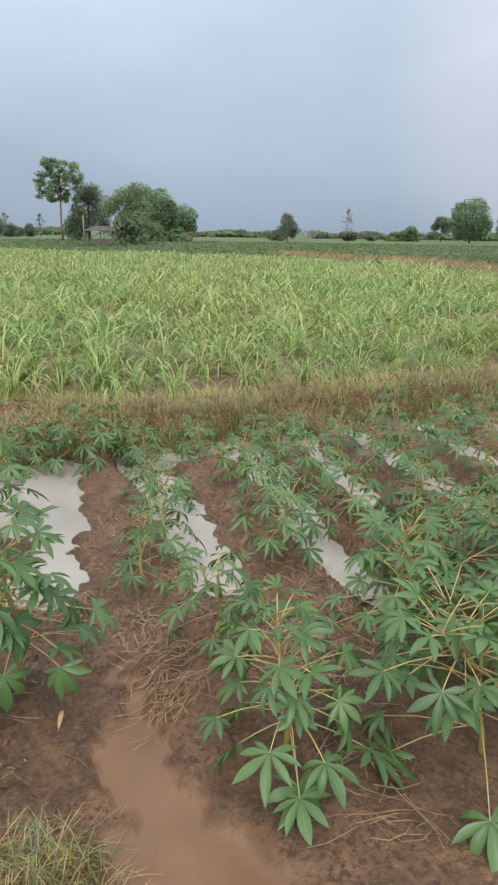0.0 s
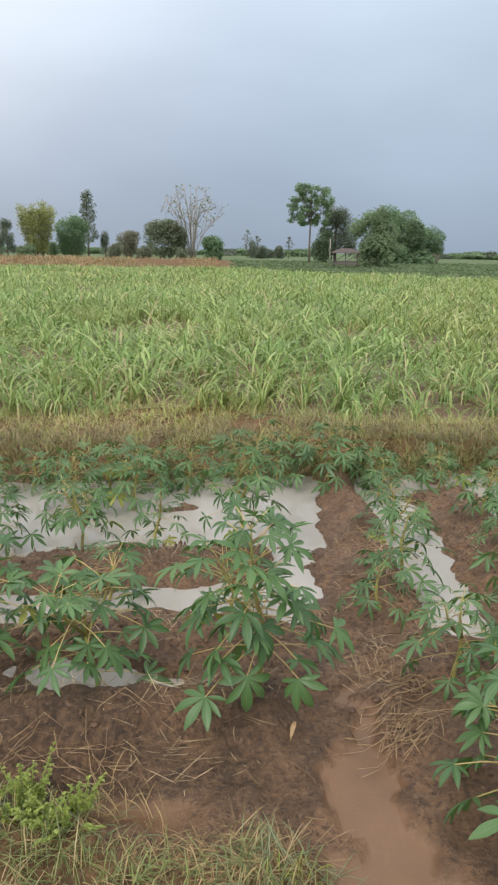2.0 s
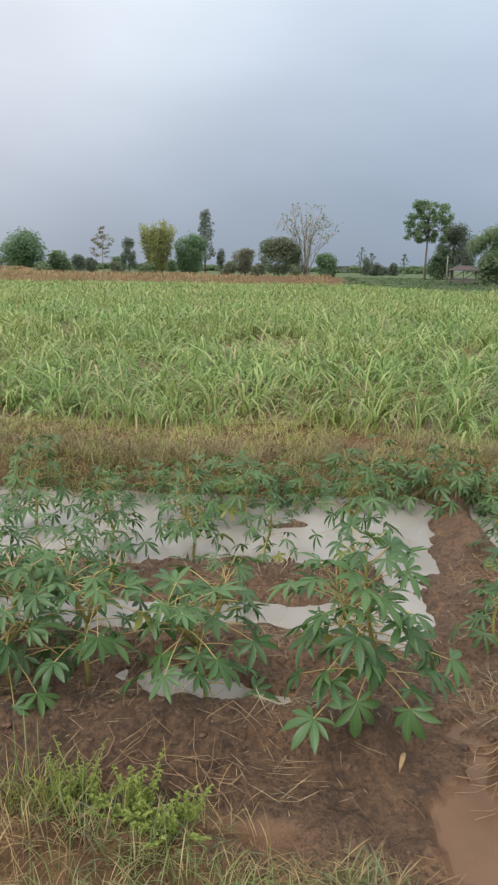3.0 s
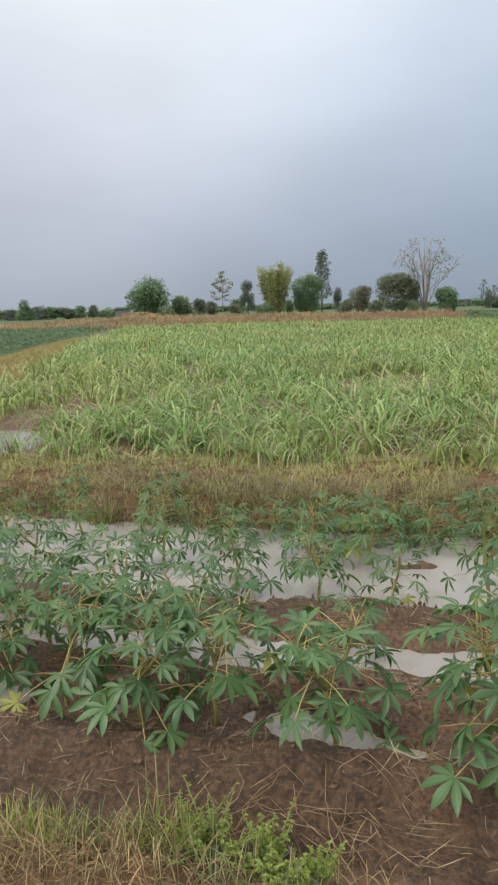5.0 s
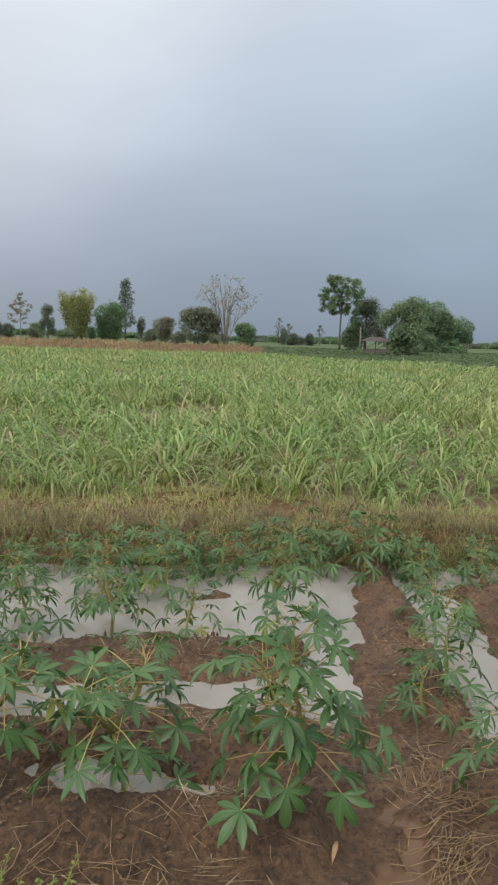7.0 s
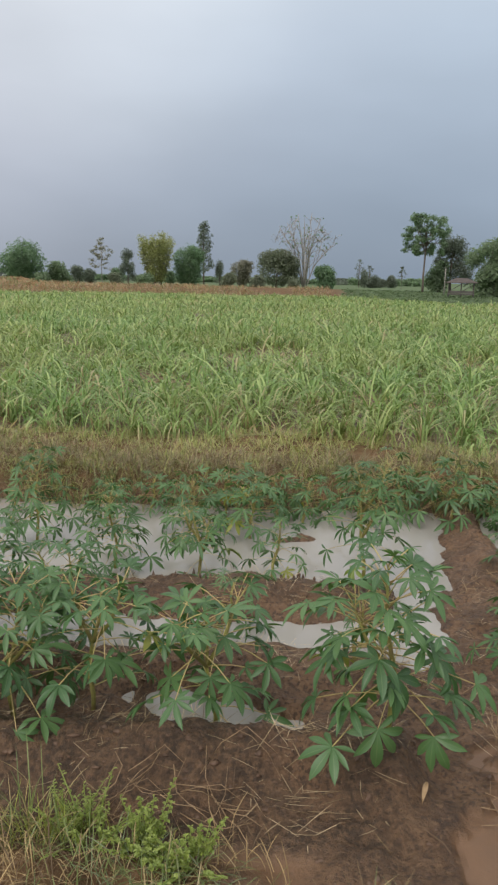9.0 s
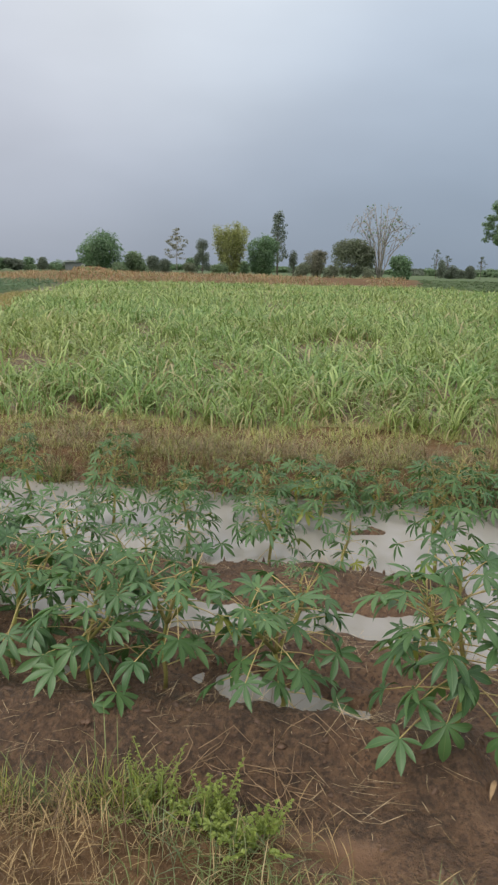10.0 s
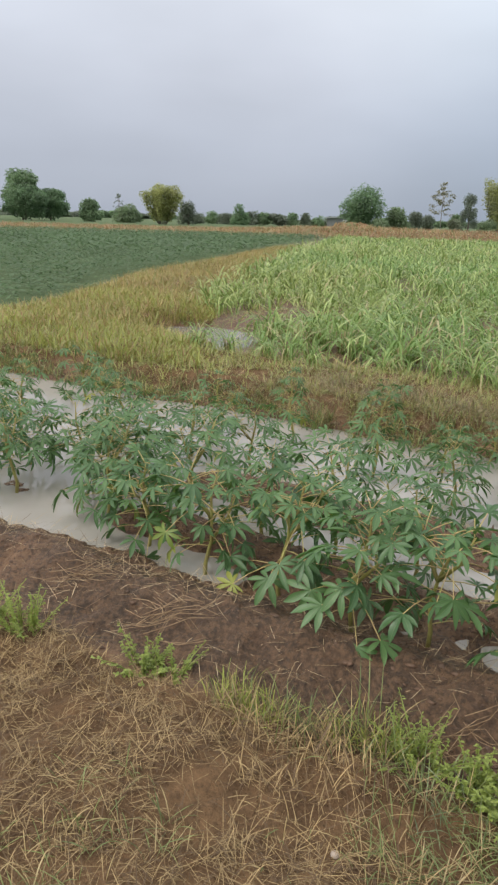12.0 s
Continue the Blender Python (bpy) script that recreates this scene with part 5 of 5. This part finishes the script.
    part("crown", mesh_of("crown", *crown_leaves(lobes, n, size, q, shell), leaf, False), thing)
    return thing


def high(dist, el):
    """Height of a thing whose top stands el degrees over the eye's level."""
    return 1.66 + dist * math.tan(radians(el))


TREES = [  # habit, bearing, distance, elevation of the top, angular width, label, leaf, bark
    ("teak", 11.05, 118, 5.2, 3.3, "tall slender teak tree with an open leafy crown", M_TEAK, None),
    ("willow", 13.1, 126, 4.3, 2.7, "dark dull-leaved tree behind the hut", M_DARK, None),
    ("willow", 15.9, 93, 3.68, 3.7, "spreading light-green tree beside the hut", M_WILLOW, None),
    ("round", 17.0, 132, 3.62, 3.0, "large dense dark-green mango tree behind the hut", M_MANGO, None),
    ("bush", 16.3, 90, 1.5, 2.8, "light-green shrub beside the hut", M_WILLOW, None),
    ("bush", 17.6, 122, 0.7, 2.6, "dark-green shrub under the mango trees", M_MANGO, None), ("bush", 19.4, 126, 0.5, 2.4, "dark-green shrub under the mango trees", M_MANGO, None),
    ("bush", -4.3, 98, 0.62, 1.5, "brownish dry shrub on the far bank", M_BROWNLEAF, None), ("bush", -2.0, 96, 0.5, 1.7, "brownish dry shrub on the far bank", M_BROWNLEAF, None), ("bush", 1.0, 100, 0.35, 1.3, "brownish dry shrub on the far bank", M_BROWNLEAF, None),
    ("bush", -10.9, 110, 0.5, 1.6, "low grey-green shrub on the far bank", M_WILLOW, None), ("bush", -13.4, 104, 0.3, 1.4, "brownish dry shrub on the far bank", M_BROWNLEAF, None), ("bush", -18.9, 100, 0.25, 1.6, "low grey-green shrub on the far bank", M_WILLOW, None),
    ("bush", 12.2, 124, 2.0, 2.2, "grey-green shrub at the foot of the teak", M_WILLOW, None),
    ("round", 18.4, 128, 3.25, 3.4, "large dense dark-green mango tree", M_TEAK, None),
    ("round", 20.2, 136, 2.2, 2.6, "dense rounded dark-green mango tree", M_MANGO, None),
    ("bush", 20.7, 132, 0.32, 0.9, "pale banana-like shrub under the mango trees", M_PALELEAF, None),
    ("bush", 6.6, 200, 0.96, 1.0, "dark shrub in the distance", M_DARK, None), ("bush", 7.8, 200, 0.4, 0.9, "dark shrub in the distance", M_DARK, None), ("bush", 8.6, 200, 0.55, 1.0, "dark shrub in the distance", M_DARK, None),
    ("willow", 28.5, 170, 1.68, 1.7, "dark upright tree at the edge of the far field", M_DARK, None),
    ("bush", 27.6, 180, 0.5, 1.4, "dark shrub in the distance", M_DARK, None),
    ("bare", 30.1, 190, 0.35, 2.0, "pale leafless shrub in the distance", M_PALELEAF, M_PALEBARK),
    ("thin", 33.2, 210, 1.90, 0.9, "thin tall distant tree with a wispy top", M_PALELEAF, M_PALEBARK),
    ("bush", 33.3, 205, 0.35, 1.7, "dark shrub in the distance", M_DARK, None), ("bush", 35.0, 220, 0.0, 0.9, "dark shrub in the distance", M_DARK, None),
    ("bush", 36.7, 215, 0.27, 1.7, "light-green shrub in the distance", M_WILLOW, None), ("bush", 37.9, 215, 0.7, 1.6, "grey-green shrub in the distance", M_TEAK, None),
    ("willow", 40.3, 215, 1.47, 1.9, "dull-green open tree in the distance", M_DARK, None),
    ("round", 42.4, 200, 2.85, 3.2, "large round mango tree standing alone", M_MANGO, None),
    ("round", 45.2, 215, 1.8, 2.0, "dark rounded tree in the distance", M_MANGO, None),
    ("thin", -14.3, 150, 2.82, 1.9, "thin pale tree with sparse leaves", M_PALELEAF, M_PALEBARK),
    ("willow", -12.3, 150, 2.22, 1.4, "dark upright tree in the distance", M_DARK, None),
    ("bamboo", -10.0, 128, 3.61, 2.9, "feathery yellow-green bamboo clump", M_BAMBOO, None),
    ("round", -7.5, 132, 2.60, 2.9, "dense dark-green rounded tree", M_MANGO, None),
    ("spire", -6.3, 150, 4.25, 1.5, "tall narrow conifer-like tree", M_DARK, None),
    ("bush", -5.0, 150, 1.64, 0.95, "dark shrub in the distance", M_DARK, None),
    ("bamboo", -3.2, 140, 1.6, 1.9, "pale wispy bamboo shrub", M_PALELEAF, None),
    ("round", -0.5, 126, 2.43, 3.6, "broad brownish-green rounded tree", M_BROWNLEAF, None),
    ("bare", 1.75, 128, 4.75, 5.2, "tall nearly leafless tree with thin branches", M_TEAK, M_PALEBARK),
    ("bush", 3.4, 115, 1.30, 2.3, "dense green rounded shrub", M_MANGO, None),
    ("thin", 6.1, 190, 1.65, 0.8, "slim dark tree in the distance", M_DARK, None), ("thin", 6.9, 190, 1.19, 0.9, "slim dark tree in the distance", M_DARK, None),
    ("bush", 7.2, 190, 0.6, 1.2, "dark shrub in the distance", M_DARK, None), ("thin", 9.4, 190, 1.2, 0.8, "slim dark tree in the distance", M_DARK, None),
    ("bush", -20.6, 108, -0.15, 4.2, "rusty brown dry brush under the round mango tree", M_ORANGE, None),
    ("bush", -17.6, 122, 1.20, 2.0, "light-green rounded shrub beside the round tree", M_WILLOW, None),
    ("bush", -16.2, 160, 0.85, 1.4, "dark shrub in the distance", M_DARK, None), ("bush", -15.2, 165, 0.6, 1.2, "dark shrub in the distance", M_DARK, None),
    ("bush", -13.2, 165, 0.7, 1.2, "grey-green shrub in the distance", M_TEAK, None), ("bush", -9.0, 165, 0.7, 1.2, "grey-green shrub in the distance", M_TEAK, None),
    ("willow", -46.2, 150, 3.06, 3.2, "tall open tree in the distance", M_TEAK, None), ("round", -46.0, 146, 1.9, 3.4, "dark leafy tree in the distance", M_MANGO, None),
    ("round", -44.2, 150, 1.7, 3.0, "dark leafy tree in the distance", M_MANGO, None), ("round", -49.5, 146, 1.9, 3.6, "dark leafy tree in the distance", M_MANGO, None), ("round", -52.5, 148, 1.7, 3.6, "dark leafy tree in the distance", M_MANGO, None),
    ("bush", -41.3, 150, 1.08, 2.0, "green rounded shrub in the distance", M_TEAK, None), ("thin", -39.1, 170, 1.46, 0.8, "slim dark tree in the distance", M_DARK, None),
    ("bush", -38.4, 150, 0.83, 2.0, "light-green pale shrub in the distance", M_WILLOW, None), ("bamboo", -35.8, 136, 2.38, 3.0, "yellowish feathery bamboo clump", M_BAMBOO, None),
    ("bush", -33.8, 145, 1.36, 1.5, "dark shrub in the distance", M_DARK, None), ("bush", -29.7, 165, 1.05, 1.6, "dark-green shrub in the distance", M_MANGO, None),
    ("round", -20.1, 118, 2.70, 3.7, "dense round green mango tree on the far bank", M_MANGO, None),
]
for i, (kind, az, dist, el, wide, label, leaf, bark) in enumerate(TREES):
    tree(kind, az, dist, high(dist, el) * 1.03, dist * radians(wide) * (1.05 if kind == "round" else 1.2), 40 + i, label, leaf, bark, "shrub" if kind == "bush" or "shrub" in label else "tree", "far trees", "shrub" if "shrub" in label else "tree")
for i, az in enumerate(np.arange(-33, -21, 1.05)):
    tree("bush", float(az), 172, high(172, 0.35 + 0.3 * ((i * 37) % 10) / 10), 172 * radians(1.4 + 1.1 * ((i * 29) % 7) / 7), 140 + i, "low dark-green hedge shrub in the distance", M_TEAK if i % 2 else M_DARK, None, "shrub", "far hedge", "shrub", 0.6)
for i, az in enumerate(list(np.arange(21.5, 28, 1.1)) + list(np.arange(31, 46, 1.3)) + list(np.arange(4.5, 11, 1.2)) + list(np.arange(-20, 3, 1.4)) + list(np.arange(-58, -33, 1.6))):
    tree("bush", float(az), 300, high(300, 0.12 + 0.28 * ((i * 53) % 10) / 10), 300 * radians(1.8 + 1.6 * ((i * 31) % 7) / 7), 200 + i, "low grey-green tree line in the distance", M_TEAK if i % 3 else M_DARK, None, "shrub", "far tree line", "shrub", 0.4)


# ---- far crop fields ----
def crop_field(name, pts, per, size, lift, seed, material, label):
    """Low leafy rows seen from afar."""
    r = np.random.default_rng(seed)
    own = np.repeat(pts, per, 0)
    n = len(own)
    p = np.column_stack([own + r.normal(0, 0.24, own.shape), relief(own[:, 0], own[:, 1])[0] + r.uniform(*lift, n) * r.uniform(0.6, 1.0, n)])
    a = r.normal(size=(n, 3)) * (1, 1, 0.22)
    a /= np.linalg.norm(a, axis=1)[:, None]
    b = np.cross(a, (0, 0, 1.0) + 0.22 * r.normal(size=(n, 3)))
    s = r.uniform(*size, n)[:, None]
    v = np.stack([p - a * s, p + b * s * 0.5, p + a * s, p - b * s * 0.5], 1).reshape(-1, 3)
    i4 = np.arange(n) * 4
    tagged(new(name, mesh_of(name, v, np.stack([i4, i4 + 1, i4 + 2, i4 + 3], -1), material, False)), label, "crop field", kind="stuff")


r = np.random.default_rng(77)
rows = []
for row in np.arange(8.4, 64, 0.95):
    lim = float(strip_left(row))
    gap = 0.8 if row < 40 else 1.2
    xs = np.arange(max(-2.0 * row - 4, -80), lim - 0.6, gap)
    rows.append(np.column_stack([xs + r.normal(0, 0.12, len(xs)), np.full(len(xs), row) + r.normal(0, 0.12, len(xs))]))
pts = np.concatenate(rows)
pts = pts[np.hypot(pts[:, 0], pts[:, 1]) < 68]
close = np.hypot(pts[:, 0], pts[:, 1]) < 30
crop_field("cassava_field", pts[close], 100, (0.035, 0.075), (0.14, 0.46), 78, M_CROP, "dark-green field of cassava rows beside the grass strip")
crop_field("cassava_field", pts[~close], 26, (0.08, 0.15), (0.2, 0.46), 80, M_CROP, "far dark-green field of cassava rows")
az, dist = np.radians(r.uniform(5, 52, 17000)), np.sqrt(r.uniform(20 ** 2, 135 ** 2, 17000))
past = dist - cane_reach(np.degrees(az))
keep = (past > 1.5) & ~((past > 5) & (past < 15) & (np.degrees(az) > 28))
pts = np.column_stack([dist * np.sin(az), dist * np.cos(az)])[keep]
crop_field("green_field", pts, 4, (0.17, 0.40), (0.03, 0.18), 79, M_FIELD, "far low green field before the trees")


# ---- hut, pole and house ----
def hut():
    thing = new("field_hut")
    thing.matrix_basis = place(13.9, 84, -13.9)
    tagged(thing, "open-sided wooden field hut with a rusty hipped roof", "hut", "", "thing")
    w, d, top = 1.35, 1.1, 1.78
    h = Heap()
    rw, rd, rise = w + 0.42, d + 0.42, 0.5
    h.add([(-rw, -rd, top), (rw, -rd, top), (rw, rd, top), (-rw, rd, top), (-0.6, 0, top + rise), (0.6, 0, top + rise),
           (-rw, -rd, top - 0.06), (rw, -rd, top - 0.06), (rw, rd, top - 0.06), (-rw, rd, top - 0.06)],
          [(0, 1, 5, 4), (1, 2, 5), (2, 3, 4, 5), (3, 0, 4), (6, 7, 1, 0), (7, 8, 2, 1), (8, 9, 3, 2), (9, 6, 0, 3), (9, 8, 7, 6)])
    part("roof", h.mesh("roof", M_ROOF, False), thing)
    for x in (-w, 0, w):
        for y in (-d, d):
            h = Heap()
            h.tube([(x, y, -0.1), (x, y, 1.1), (x, y, top - 0.06)], [0.07, 0.065, 0.06], 8)
            part("post", h.mesh("post", M_WOOD), thing)
    for x0, x1 in ((-w, 0), (0, w)):
        h = Heap()
        h.tube([(x0, -d - 0.08, 0.75), (x1, -d - 0.08, top - 0.15)], [0.04, 0.04], 6)
        part("brace", h.mesh("brace", M_WOOD), thing)
    h = Heap()
    h.box((-w - 0.1, -d - 0.1, 0.45), (w + 0.1, d + 0.1, 0.57))
    part("platform", h.mesh("platform", M_WOOD, False), thing)
    for y in (-d - 0.05, d + 0.02):
        h = Heap()
        h.box((-w, y, 0.62), (w, y + 0.04, 0.86))
        part("rail", h.mesh("rail", M_WOOD, False), thing)


hut()
h = Heap()
h.tube([(0, 0, -0.2), (0.02, 0, 1.8), (0.0, 0.02, 3.6)], [0.07, 0.065, 0.055], 8)
pole = new("wooden_pole", h.mesh("wooden_pole", M_PALEBARK))
pole.matrix_basis = place(12.65, 96, 0)
tagged(pole, "bare pale wooden pole beside the hut", "pole", "", "thing")


def house():
    thing = new("house")
    thing.matrix_basis = place(-22.0, 150, 18.0)
    tagged(thing, "small grey house with a low tin roof and white window", "house", "", "thing")
    W, D, H = 2.3, 2.0, 2.05
    h = Heap()
    wx0, wx1, wz0, wz1 = 0.9, 1.9, 0.85, 1.75
    for lo, hi in (((-W, -D, -0.2), (wx0, -D + 0.15, H)), ((wx1, -D, -0.2), (W, -D + 0.15, H)), ((wx0, -D, -0.2), (wx1, -D + 0.15, wz0)), ((wx0, -D, wz1), (wx1, -D + 0.15, H)),
                   ((-W, D - 0.15, -0.2), (W, D, H)), ((-W, -D + 0.15, -0.2), (-W + 0.15, D - 0.15, H)), ((W - 0.15, -D + 0.15, -0.2), (W, D - 0.15, H))):
        h.box(lo, hi)
    part("wall", h.mesh("wall", M_WALL, False), thing)
    h = Heap()
    h.add([(-W - 0.4, -D - 0.5, H + 0.02), (W + 0.4, -D - 0.5, H + 0.42), (W + 0.4, D + 0.4, H + 0.42), (-W - 0.4, D + 0.4, H + 0.02),
           (-W - 0.4, -D - 0.5, H + 0.10), (W + 0.4, -D - 0.5, H + 0.50), (W + 0.4, D + 0.4, H + 0.50), (-W - 0.4, D + 0.4, H + 0.10)],
          [(3, 2, 1, 0), (4, 5, 6, 7), (0, 1, 5, 4), (1, 2, 6, 5), (2, 3, 7, 6), (3, 0, 4, 7)])
    part("roof", h.mesh("roof", M_TIN, False), thing)
    h = Heap()
    for lo, hi in (((wx0, -D - 0.03, wz0), (wx0 + 0.1, -D + 0.1, wz1)), ((wx1 - 0.1, -D - 0.03, wz0), (wx1, -D + 0.1, wz1)), ((wx0 + 0.1, -D - 0.03, wz1 - 0.1), (wx1 - 0.1, -D + 0.1, wz1)),
                   ((wx0 + 0.1, -D - 0.03, wz0), (wx1 - 0.1, -D + 0.1, wz0 + 0.1)), ((1.35, -D - 0.03, wz0 + 0.1), (1.45, -D + 0.1, wz1 - 0.1))):
        h.box(lo, hi)
    frame_ob = part("window_frame", h.mesh("window_frame", M_WHITE, False), thing, label="white painted frame")
    for x0, x1 in ((wx0 + 0.1, 1.35), (1.45, wx1 - 0.1)):
        h = Heap()
        h.box((x0, -D + 0.04, wz0 + 0.1), (x1, -D + 0.05, wz1 - 0.1))
        part("pane", h.mesh("pane", M_GLASS, False), frame_ob)


house()
